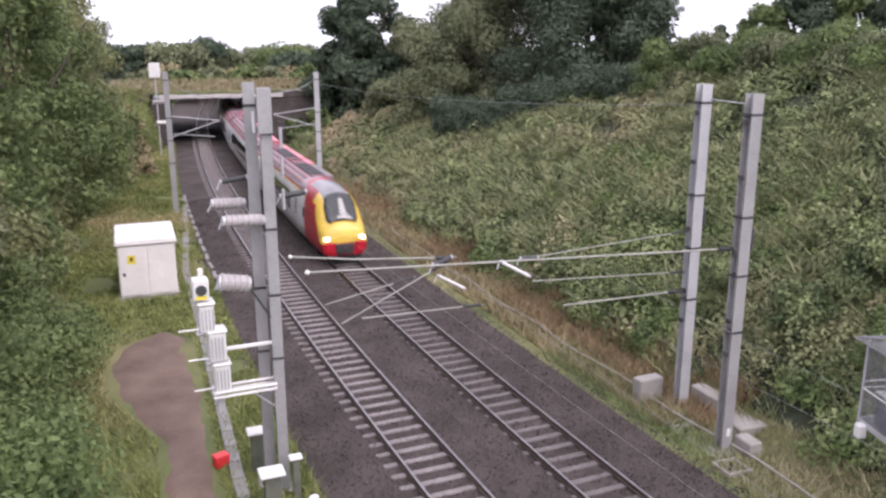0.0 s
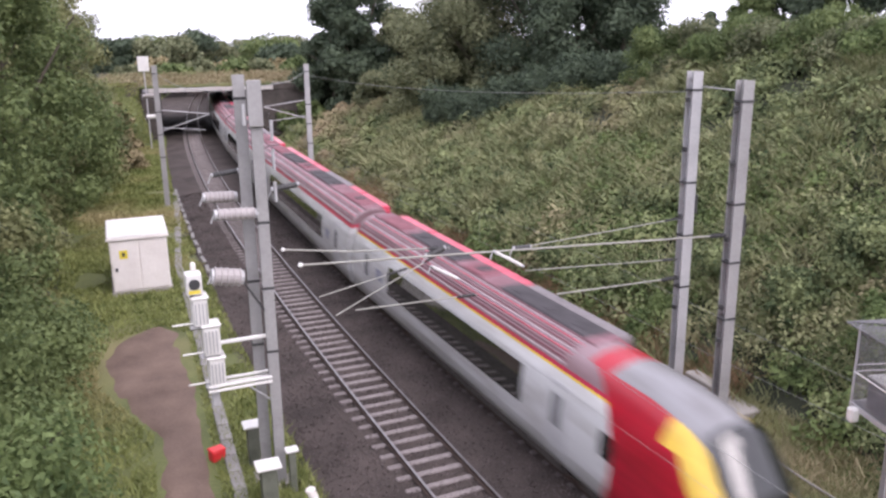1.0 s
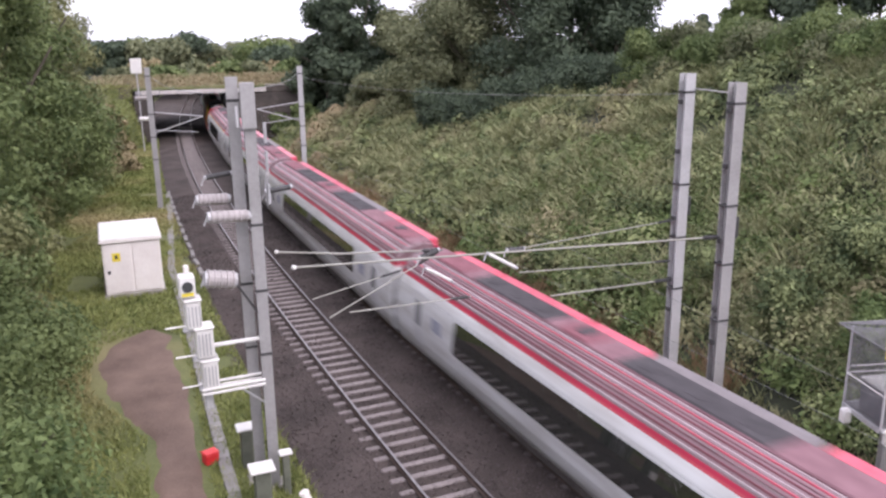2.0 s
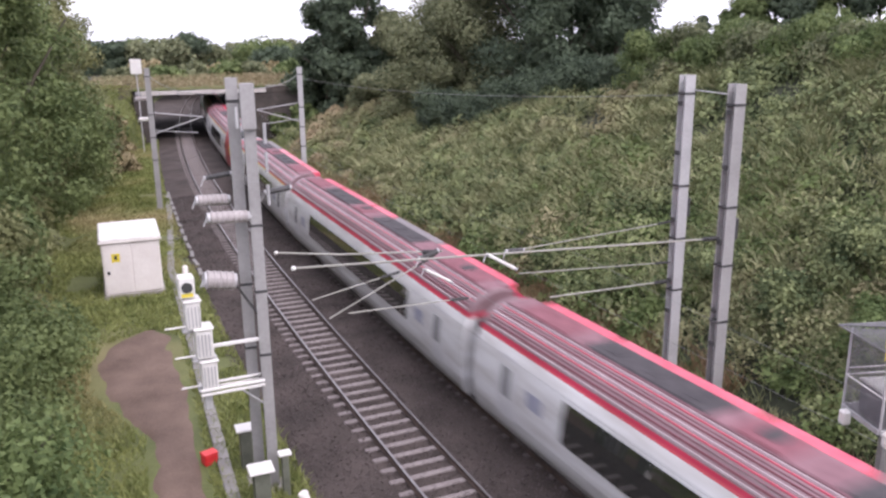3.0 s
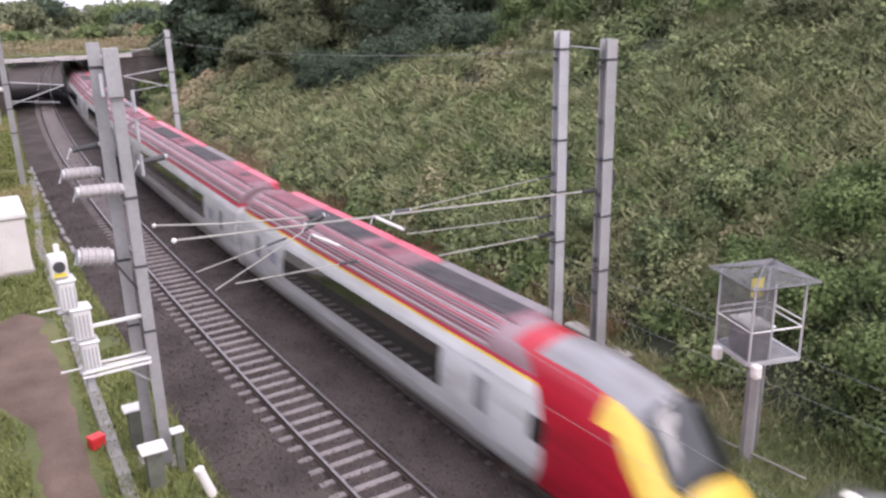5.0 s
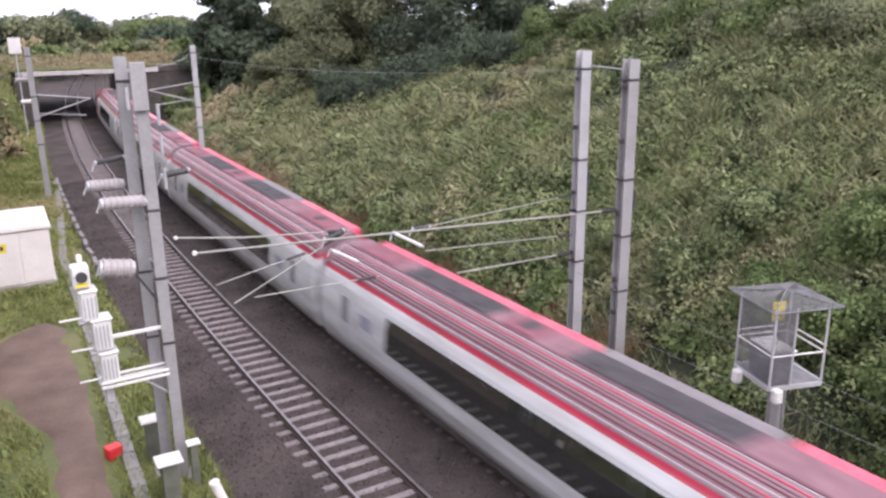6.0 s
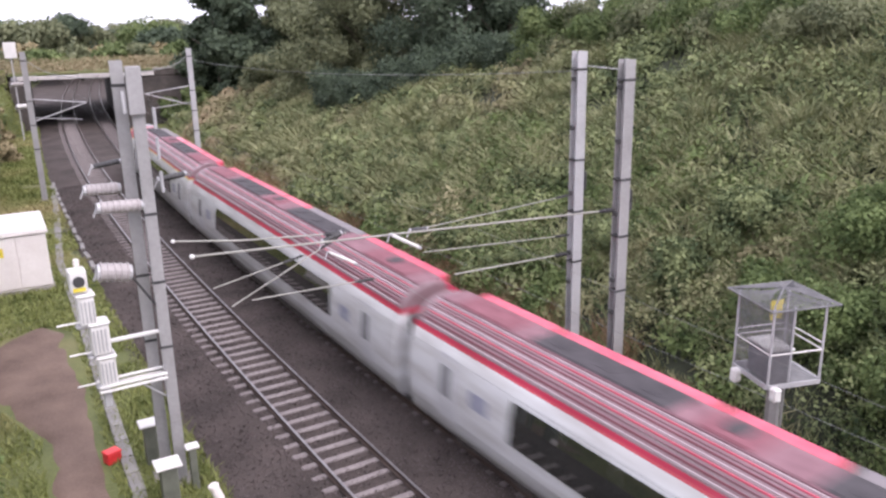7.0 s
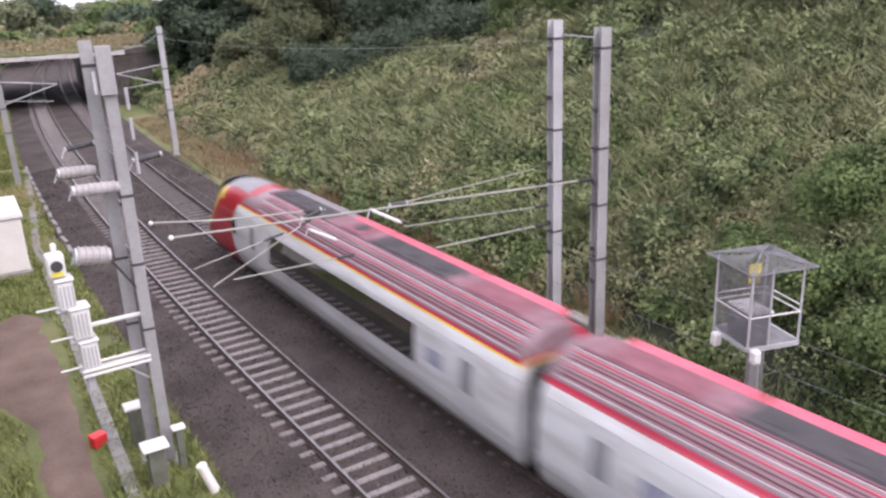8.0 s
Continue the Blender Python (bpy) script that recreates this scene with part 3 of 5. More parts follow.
        rod(bm, (0, NOSE, 0.72), (0, NOSE + 0.28, 0.72), 0.15, seg=10)
        part("coupler", bm, UNDER, car, "dark coupler under the nose")
        bm = bmesh.new()
        box(bm, -0.95, 0.95, NOSE - 0.7, NOSE - 0.1, 0.16, 0.46, 0.08)
        part("snow_plough", bm, UNDER, car)
    return car


EMBLEM = mat("emblem_blue_grey", (0.20, 0.21, 0.30), (0.38, 0.39, 0.46), rough=0.4, scale=4, bump=0)
DOORGLASS = mat("door_glass", (0.22, 0.225, 0.235), (0.30, 0.305, 0.315), rough=0.1, spec=0.6, bump=0)
DOORGREY = mat("door_grey", (0.48, 0.485, 0.50), (0.56, 0.565, 0.58), rough=0.4, bump=0.03)
REDPAINT = mat("red_paint", (0.48, 0.01, 0.025), (0.55, 0.02, 0.035), rough=0.35, bump=0.02)
PITCH = 24.1          # car to car
SPEED = 30.46          # metres a second, towards the bridge that the camera stands on
NOSE_ARC = 39.1       # place of the first nose along y when the clip starts
TRAIN = []


def build_train():
    source = {"lead": build_car(True, -1), "tail": build_car(True, 1), "mid": build_car(False)}
    # (kind, turned round, distance of the centre behind the first nose)
    plan, d = [], 0.0
    for unit in range(2):
        for i in range(5):
            plan.append((i in (0, 4), i == 4, d + NOSE + i * PITCH))
        d += 4 * PITCH + 2 * NOSE + 0.9
    used = set()
    for driving, turned, back in plan:
        which = "mid" if not driving else "tail" if turned else "lead"
        ob = source[which] if which not in used else copy_thing(source[which], Matrix.Identity(4))
        used.add(which)
        TRAIN.append((ob, turned, back))


build_train()


def car_pose(back, turned, t):
    s = float(arc_of(NOSE_ARC)) - SPEED * t + back
    ya, yb = float(at_arc(s - 7.9)), float(at_arc(s + 7.9))
    a, b = Vector((float(CX(ya)) + SPACE, ya, 0)), Vector((float(CX(yb)) + SPACE, yb, 0))
    c, d = (a + b) / 2, a - b
    yaw = math.degrees(math.atan2(-d.x, d.y)) + (180 if turned else 0)
    return pose(c.x, c.y, 0.0, 0, 0, yaw)


def motions():
    for ob, turned, back in TRAIN:
        walk(ob, [(t, car_pose(back, turned, t)) for t in np.arange(0, 8.01, 0.5)])


# ---------- overhead line masts ----------
def mast(u_xy, height, label, width=0.36, depth=0.32, material=None, yaw=0.0):
    """A broad-flanged steel mast on a concrete foot, with dark bands."""
    x, y = u_xy
    z0 = float(ground_z(x - float(CX(y)), y))
    m = thing("overhead_line_mast", pose(x, y, z0, 0, 0, yaw), label, "mast", "overhead line masts")
    top = height - z0
    fl = 0.03
    pts = [(-width / 2, -depth / 2), (width / 2, -depth / 2), (width / 2, -depth / 2 + fl), (0.012, -depth / 2 + fl), (0.012, depth / 2 - fl), (width / 2, depth / 2 - fl),
           (width / 2, depth / 2), (-width / 2, depth / 2), (-width / 2, depth / 2 - fl), (-0.012, depth / 2 - fl), (-0.012, -depth / 2 + fl), (-width / 2, -depth / 2 + fl)]
    bm = bmesh.new()
    lo = [bm.verts.new((a, b, -0.3)) for a, b in pts]
    hi = [bm.verts.new((a, b, top)) for a, b in pts]
    for i in range(12):
        bm.faces.new((lo[i], lo[(i + 1) % 12], hi[(i + 1) % 12], hi[i]))
    bm.faces.new(hi)
    part("steel_column", bm, material or GALV, m)
    for zz in (top * 0.36, top * 0.52, top * 0.68, top - 0.55):
        bm = bmesh.new()
        box(bm, -width / 2 - 0.02, width / 2 + 0.02, -depth / 2 - 0.02, depth / 2 + 0.02, zz - 0.035, zz + 0.035, 0.01)
        part("band", bm, DARKSTEEL, m)
    bm = bmesh.new()
    box(bm, -0.36, 0.36, -0.34, 0.34, -0.6, 0.05, 0.05)
    part("foundation", bm, CONC, m)
    return m


def across(P, a, z):
    """A place a metres across the line from the plan point P, at height z."""
    s = slope_x(P[1])
    n = math.hypot(1, s)
    return Vector((P[0] + a / n, P[1] - a * s / n, z))


def wire(name, pts, r, material, label, category="wire", group="overhead wires"):
    cu = bpy.data.curves.new(name, "CURVE")
    cu.dimensions, cu.bevel_depth, cu.bevel_resolution = "3D", r, 1
    sp = cu.splines.new("POLY")
    sp.points.add(len(pts) - 1)
    for q, v in zip(sp.points, pts):
        q.co = (*v, 1)
    cu.materials.append(material)
    return tagged(new(name, cu), label, category, group)


def sag(a, b, drop, n=14):
    a, b = Vector(a), Vector(b)
    return [a.lerp(b, i / n) - Vector((0, 0, 4 * drop * (i / n) * (1 - i / n))) for i in range(n + 1)]


MAST_R1, MAST_R2, MAST_L2, MAST_L1 = (19.1, 17.88), (18.02, 15.1), (6.0, 19.4), (5.79, 19.95)
MAST_F, MAST_G = (22.9, 60.5), (11.36, 58.7)
m_r1 = mast(MAST_R1, 10.2, "tall galvanised steel mast beside the bank", yaw=-8)
m_r2 = mast(MAST_R2, 10.1, "tall galvanised steel mast beside a concrete footing", yaw=-8, material=GALV_DULL)
m_l2 = mast(MAST_L2, 10.35, "grey steel mast hung with white switchgear", material=GALV_DULL, yaw=-12, width=0.27, depth=0.26)
mast(MAST_L1, 10.5, "grey steel mast standing close behind another", material=GALV_DULL, yaw=-12, width=0.28, depth=0.26)
mast(MAST_F, 9.1, "galvanised mast further along the bank", yaw=-10)
m_g = mast(MAST_G, 9.4, "galvanised mast at the edge of the grass strip", yaw=-10, material=GALV_DULL)


def mast_fittings():
    """Small clamps, a length of cable and a white tag on the two masts by the bank."""
    for m, w in ((m_r1, 0.36), (m_r2, 0.36)):
        for z in (3.1, 4.1, 6.1, 8.2, 9.7):
            bm = bmesh.new()
            box(bm, -w / 2 - 0.09, -w / 2 - 0.01, -0.1, 0.06, z - 0.07, z + 0.07, 0.015)
            part("clamp", bm, DARKSTEEL, m)
        bm = bmesh.new()
        rod(bm, (w / 2 + 0.07, -0.05, 4.2), (w / 2 + 0.07, -0.05, 6.2), 0.02, seg=6)
        part("cable", bm, DARKSTEEL, m)
        bm = bmesh.new()
        rod(bm, (w / 2 + 0.12, -0.05, 6.15), (w / 2 + 0.12, -0.05, 6.75), 0.06, seg=8)
        part("weight", bm, DARKSTEEL, m, "dark hanging weight")
    bm = bmesh.new()
    box(bm, -0.07, 0.07, -0.185, -0.165, 0.55, 0.78, 0.0)
    part("tag", bm, WHITE, m_r2, "small plain white tag")


mast_fittings()


def head_plate():
    bm = bmesh.new()
    z0 = float(ground_z(MAST_L2[0] - float(CX(MAST_L2[1])), MAST_L2[1]))
    box(bm, -0.2, 0.15, -0.24, -0.15, 9.3 - z0, 10.4 - z0, 0.02)
    part("head_plate", bm, GALV_DULL, m_l2, "broad grey plate at the mast head")
    for a, z in ((-0.30, 9.6), (0.33, 9.2), (0.33, 8.5), (0.33, 7.7)):
        bm = bmesh.new()
        rod(bm, (a, -0.2, z - z0 - 0.25), (a, -0.2, z - z0 + 0.25), 0.04, seg=8)
        part("conduit", bm, GALV, m_l2)


head_plate()


def insulator(P, a0, z0, a1, z1, r, material, label, sheds=7, name="insulator", dy=0.0):
    """A ribbed insulator hung across the line from a mast, with metal end caps."""
    a, b = across(P, a0, z0), across(P, a1, z1)
    a.y += dy
    b.y += dy
    t = thing(name, Matrix.Translation(a), label, "insulator", "insulators on the masts")
    d = b - a
    bm = bmesh.new()
    q = d.to_track_quat("Z", "Y").to_matrix()
    ln, rings = d.length, []
    prof = [(0.06, 0.7)]
    for i in range(sheds):
        f0 = 0.12 + 0.76 * i / (sheds - 1)
        prof += [(f0 - 0.035, 0.88), (f0 - 0.02, 1.0), (f0 + 0.02, 0.97), (f0 + 0.035, 0.88)]
    prof.append((0.94, 0.7))
    for f0, k in prof:
        rings.append([bm.verts.new(q @ Vector((r * k * math.cos(j * math.pi / 7), r * k * math.sin(j * math.pi / 7), ln * f0))) for j in range(14)])
    for c0, c1 in zip(rings, rings[1:]):
        for j in range(14):
            bm.faces.new((c0[j], c0[(j + 1) % 14], c1[(j + 1) % 14], c1[j]))
    part("shed_body", bm, material, t)
    for c0, c1 in ((0, 0.09), (0.91, 1.0)):
        bm = bmesh.new()
        rod(bm, d * c0, d * c1, r * 0.8, seg=10)
        part("end_cap", bm, GALV, t)
    bm = bmesh.new()
    rod(bm, Vector((0, 0, 0)), Vector((-0.09, 0.0, -0.2)), 0.02, seg=6)
    part("clevis", bm, GALV, t)
    return t


insulator(MAST_L2, -1.2, 7.50, -0.35, 7.46, 0.15, PORCELAIN, "fat grey porcelain bushing on a mast", dy=0.9)
insulator(MAST_L2, -1.18, 7.22, -0.12, 7.17, 0.16, PORCELAIN, "fat grey porcelain bushing beside another")
insulator(MAST_L2, -0.95, 8.04, -0.25, 8.12, 0.07, DARKSTEEL, "slim dark insulator with a white cap", dy=0.9)
insulator(MAST_L2, 0.25, 7.72, 0.95, 7.80, 0.08, DARKSTEEL, "slim dark insulator with a white cap")
insulator(MAST_L2, -1.38, 5.70, -0.6, 5.56, 0.24, PORCELAIN, "large grey bushing above the switch boxes", sheds=5)
insulator(MAST_G, -0.9, 7.4, -0.1, 7.4, 0.16, PORCELAIN, "pale bushing on a distant mast")
insulator(MAST_G, -0.8, 6.0, -0.1, 6.0, 0.16, WHITE, "white bushing on a distant mast")


def switchgear():
    """White switch housings stepped down a bracket on the mast."""
    o = across(MAST_L2, -1.5, 2.6)
    s = thing("switchgear", Matrix.Translation(o) @ pose(0, 0, 0, 0, 0, -6), "white pole-mounted switchgear on a bracket", "switchgear")

    def bx(name, a0, a1, y0, y1, z0, z1, material, parent=s, label="", bev=0.03):
        bm = bmesh.new()
        box(bm, a0 + 1.5, a1 + 1.5, y0, y1, z0 - 2.6, z1 - 2.6, bev)
        return part(name, bm, material, parent, label)

    for a0, a1, z0, z1, k in ((-1.90, -1.54, 4.50, 5.20, 1), (-1.72, -1.30, 3.70, 4.45, 2), (-1.64, -1.25, 2.88, 3.58, 3)):
        h = bx("housing", a0, a1, -0.22, 0.22, z0, z1, WHITE, s, "white painted housing")
        bx("lid", a0 - 0.04, a1 + 0.04, -0.27, 0.27, z1, z1 + 0.07, WHITE, h)
        for i in range(4):
            bx("rib", a0 + 0.05 + i * 0.085, a0 + 0.08 + i * 0.085, -0.25, -0.22, z0 + 0.08, z1 - 0.1, GALV, h, bev=0)
        bx("flange", a0 - 0.1, a1 + 0.06, -0.14, 0.14, z0 - 0.09, z0 - 0.02, GALV, h)
        bm = bmesh.new()
        rod(bm, (a0 + 1.5 - 0.5, 0.0, z0 - 2.6 + 0.05), (a0 + 1.5, 0, z0 - 2.6 + 0.05), 0.025, seg=6)
        part("lever", bm, WHITE, h)
    d = bx("indicator_box", -2.0, -1.62, -0.2, 0.2, 5.32, 5.86, WHITE, s, "white box with a dark round port")
    bm = bmesh.new()
    rod(bm, (-0.31, -0.19, 3.0), (-0.31, -0.25, 3.0), 0.13, seg=16)
    part("port", bm, DARKSTEEL, d)
    bx("label_plate", -1.95, -1.68, -0.215, -0.2, 5.36, 5.45, YELLOW, d, "yellow label plate", bev=0)
    bx("terminal", -1.85, -1.72, -0.06, 0.06, 5.9, 6.1, CREAM, s)
    for z in (2.72, 2.84):
        bx("bracket_bar", -1.7, -0.1, -0.26, -0.18, z, z + 0.06, WHITE, s, bev=0.01)
        bx("bracket_bar", -1.7, -0.1, 0.18, 0.26, z, z + 0.06, WHITE, s, bev=0.01)
    bx("bracket_bar", -1.3, -0.1, -0.05, 0.05, 3.90, 3.98, WHITE, s, bev=0.01)
    bx("support_post", -1.62, -1.42, -0.08, 0.08, 2.25, 2.72, GALV, s)
    bm = bmesh.new()
    rod(bm, (0.75, 0, 0.1), (1.42, 0, -0.5), 0.03, seg=6)
    part("brace", bm, GALV, s)
    bm = bmesh.new()
    rod(bm, (0.9, 0, 2.85), (1.45, 0, 1.9), 0.03, seg=6)
    part("cable", bm, DARKSTEEL, s)


switchgear()


POSTGREEN = mat("dull_green_paint", (0.10, 0.11, 0.085), (0.19, 0.20, 0.16), rough=0.6, bump=0.1)


def foot_cabinet(x, y, w, d, h, label):
    z = float(ground_z(x - float(CX(y)), y))
    c = thing("lineside_cabinet", pose(x, y, z, 0, 0, -8), label, "cabinet", "small lineside cabinets")
    bm = bmesh.new()
    box(bm, -w * 0.36, w * 0.36, -d * 0.36, d * 0.36, -0.2, h, 0.02)
    part("body", bm, POSTGREEN, c, "dull grey-green steel body")
    bm = bmesh.new()
    box(bm, -w / 2 - 0.04, w / 2 + 0.04, -d / 2 - 0.04, d / 2 + 0.04, h, h + 0.07, 0.02)
    part("lid", bm, WHITE, c, "white weathered lid")
    return c


foot_cabinet(5.66, 20.7, 0.44, 0.42, 1.2, "grey-green steel cabinet with a white lid")
foot_cabinet(5.36, 18.4, 0.56, 0.5, 1.15, "grey-green steel cabinet with a white lid beside a mast")
foot_cabinet(6.12, 18.75, 0.26, 0.22, 1.2, "narrow grey-green post box with a white cap")


# ---------- cantilevers and wires ----------
def tube_arm(P, pts, r, material, label, knob=True):
    t = thing("cantilever_arm", Matrix.Translation(across(P, *pts[0])), label, "cantilever", "cantilevers over the tracks")
    o = across(P, *pts[0])
    for i, (p, q) in enumerate(zip(pts, pts[1:])):
        bm = bmesh.new()
        rod(bm, across(P, *p) - o, across(P, *q) - o, r, seg=8)
        part("tube", bm, material, t)
    if knob:
        bm = bmesh.new()
        e = across(P, *pts[-1]) - o
        bmesh.ops.create_icosphere(bm, subdivisions=2, radius=r * 2.2, matrix=Matrix.Translation(e))
        part("end_knob", bm, WHITE, t)
    bm = bmesh.new()
    d = (across(P, *pts[1]) - o).normalized()
    for k in range(5):
        rod(bm, d * (0.12 + 0.1 * k), d * (0.16 + 0.1 * k), r * 2.6, seg=10)
    rod(bm, d * 0.05, d * 0.65, r * 1.4, seg=8)
    part("insulator", bm, DARKSTEEL, t)
    return t


tube_arm(MAST_R2, ((-0.2, 5.88), (-4.8, 6.15), (-12.28, 6.59)), 0.026, TUBE, "long galvanised cantilever tube over both tracks")
tube_arm(MAST_R1, ((-0.2, 3.74), (-4.69, 3.84)), 0.026, TUBE, "galvanised registration tube from a mast", knob=False)
tube_arm(MAST_R1, ((-0.2, 5.70), (-5.69, 5.44)), 0.017, TUBE, "thin steady tube over the track", knob=False)
tube_arm(MAST_R1, ((-0.2, 4.36), (-5.77, 4.72)), 0.018, TUBE, "thin steady tube over the track", knob=False)
tube_arm(MAST_R1, ((-8.19, 5.69), (-11.1, 5.95), (-12.78, 6.2)), 0.024, TUBE, "galvanised tube reaching over the first track")
tube_arm(MAST_R1, ((-8.36, 5.63), (-11.49, 4.24)), 0.02, TUBE, "slanting registration arm over the first track", knob=False)
tube_arm(MAST_R1, ((-9.4, 5.28), (-11.92, 4.82)), 0.017, TUBE, "thin registration arm over the first track", knob=False)
tube_arm(MAST_R1, ((-7.33, 4.22), (-10.94, 4.31)), 0.02, TUBE, "dull registration arm over the first track", knob=False)
insulator(MAST_R2, -7.56, 6.33, -6.71, 5.83, 0.05, WHITE, "white bar insulator over the track", sheds=3)
insulator(MAST_R1, -8.75, 5.25, -7.9, 4.75, 0.05, WHITE, "white bar insulator over the track", sheds=3)
insulator(MAST_R1, -8.9, 5.55, -8.3, 5.72, 0.09, DARKSTEEL, "dark insulator at a cantilever joint", sheds=4)
insulator(MAST_R1, -6.2, 5.45, -5.6, 5.42, 0.07, DARKSTEEL, "dark insulator at a cantilever joint", sheds=4)


def along(u, z, y0, y1, drop=0.0, n=60):
    return [Vector((float(CX(y)) + u, y, z - drop * abs(math.sin(math.pi * (y - 17) / 43)))) for y in np.linspace(y0, y1, n)]


for u, nm in ((0.0, "first"), (SPACE, "second")):
    wire("contact_wire", along(u, 4.75, -30, 130), 0.0035, WIRE, f"thin copper contact wire over the {nm} track")
    wire("catenary_wire", along(u, 5.95, -30, 130, 0.7), 0.0035, WIRE, f"sagging catenary wire over the {nm} track")
    for y in np.arange(22, 96, 6.0):
        zt = 5.95 - 0.7 * abs(math.sin(math.pi * (y - 17) / 43))
        wire("dropper", [Vector((float(CX(y)) + u, y, 4.75)), Vector((float(CX(y)) + u, y, zt))], 0.003, WIRE, "thin vertical dropper between overhead wires", "wire", "droppers")
wire("feeder_wire", sag((*MAST_F, 8.3), (*MAST_R1, 9.6), 0.5), 0.011, WIRE, "grey feeder wire strung between masts")
wire("feeder_wire", sag((27.5, 94.6, 5.6), (*MAST_F, 8.3), 0.4), 0.013, WIRE, "grey feeder wire strung towards the bridge")
wire("feeder_wire", sag((*MAST_G, 9.0), (*MAST_L2, 10.2), 0.5), 0.012, WIRE, "grey feeder wire beside the grass strip")
wire("cross_wire", sag((*MAST_L2, 10.25), (*MAST_F, 8.8), 0.3), 0.012, WIRE, "grey wire crossing above the tracks")
wire("cross_wire", [across(MAST_R1, 0.2, 9.75), Vector((MAST_R2[0], MAST_R2[1], 9.8))], 0.02, GALV, "short tie wire between two masts")


def far_cantilever(P, side):
    arm = thing("cantilever_arm", Matrix.Translation((*P, 0)), "distant cantilever frame holding the overhead wires", "cantilever", "cantilevers over the tracks")
    for (a0, z0), (a1, z1), r in (((0.2, 6.4), (3.4, 6.0), 0.04), ((0.2, 5.0), (3.4, 6.0), 0.04), ((0.2, 5.2), (3.0, 4.9), 0.03)):
        bm = bmesh.new()
        rod(bm, across((0, 0), 0, 0) + (across(P, side * a0, z0) - Vector((*P, 0))), across(P, side * a1, z1) - Vector((*P, 0)), r, seg=6)
        part("tube", bm, GALV, arm)


far_cantilever(MAST_F, -1)
far_cantilever(MAST_G, 1)


# ---------- far bridge ----------
def build_bridge():
    y = 95.0
    cx = float(CX(y)) + 1.9
    yaw = -math.degrees(math.atan(slope_x(y)))
    b = thing("road_bridge", pose(cx, y, 0, 0, 0, yaw), "low wide road bridge with a pale deck edge", "bridge", kind="structure")
    bm = bmesh.new()
    box(bm, -6.9, 8.0, 0, 30, 5.12, 5.5, 0.03)
    part("deck", bm, GIRDER, b, "dark underside of the deck")
    for i in range(7):
        bm = bmesh.new()
        x = -6.3 + i * 1.96
        box(bm, x, x + 1.9, -0.3, -0.02, 5.08 + 0.03 * (i % 2), 5.56 - 0.05 * (i % 3), 0.03)
        part("edge_panel", bm, PALE_EDGE, b, "pale stained concrete deck edge panel")
    for i in range(5):
        bm = bmesh.new()
        x = -4.6 + i * 2.3
        box(bm, x - 0.16, x + 0.16, 0.02, 29.9, 4.86, 5.12, 0.02)
        part("girder", bm, BLACK, b, "steel girder under the deck, near-black to stand for shade")
    for a, c in ((-7.2, -5.5), (3.9, 12.2)):
        bm = bmesh.new()
        box(bm, a, c, -0.1, 30.1, -0.6, 5.05, 0.05)
        part("abutment", bm, BRICK, b)
    # parapet in dark brick that also stands in for shade under the trees
    bm = bmesh.new()
    box(bm, 7.4, 12.4, -0.16, 0.2, 5.05, 5.75, 0.04)
    part("wing_parapet", bm, BRICK, b, "brick parapet beside the deck, dark also for the shade there")
    bm = bmesh.new()
    box(bm, 7.3, 12.5, -0.2, 0.24, 5.75, 5.87, 0.02)
    part("coping", bm, CONC, b)
    bm = bmesh.new()
    box(bm, -7.2, 12.2, 0.3, 30, 5.5, 5.8, 0.1)
    part("fill", bm, GRASS, b)
    rng = np.random.default_rng(77)
    n = 16000
    c = np.stack([rng.uniform(-12, 14, n), rng.uniform(0.2, 14, n), 5.75 + 1.1 * rng.random(n) ** 2], 1)
    me = quads_mesh("shrubs", leaf_quads(rng, c, 0.12), 4)
    tagged(obj("shrubs", me, VERGE, b), "straw and russet scrub along the bridge", kind="stuff")


PALE_EDGE = mat("stained_pale_concrete", (0.42, 0.39, 0.37), (0.66, 0.63, 0.60), scale=1.5, fine=9, bump=0.2)
VERGE = mat("verge_scrub", (0.20, 0.16, 0.09), (0.36, 0.30, 0.19), scale=0.5, fine=3, bump=0, island=0.5, spec=0.2, c=(0.20, 0.22, 0.11), patch=0.2)
build_bridge()


# ---------- trees and growth ----------
def crown_points(rng, n, blobs):
    """Centres spread through the outer part of a set of blobs (x, y, z, r)."""
    blobs = np.array(blobs)
    k = rng.choice(len(blobs), n, p=blobs[:, 3] ** 2 / np.sum(blobs[:, 3] ** 2))
    d = rng.normal(size=(n, 3))
    d /= np.linalg.norm(d, axis=1)[:, None]
    r = blobs[k, 3] * (0.42 + 0.78 * rng.random(n) ** 0.9)
    return blobs[k, :3] + d * r[:, None] * np.array([1, 1, 0.8]), d + np.array([0, 0, 0.35])


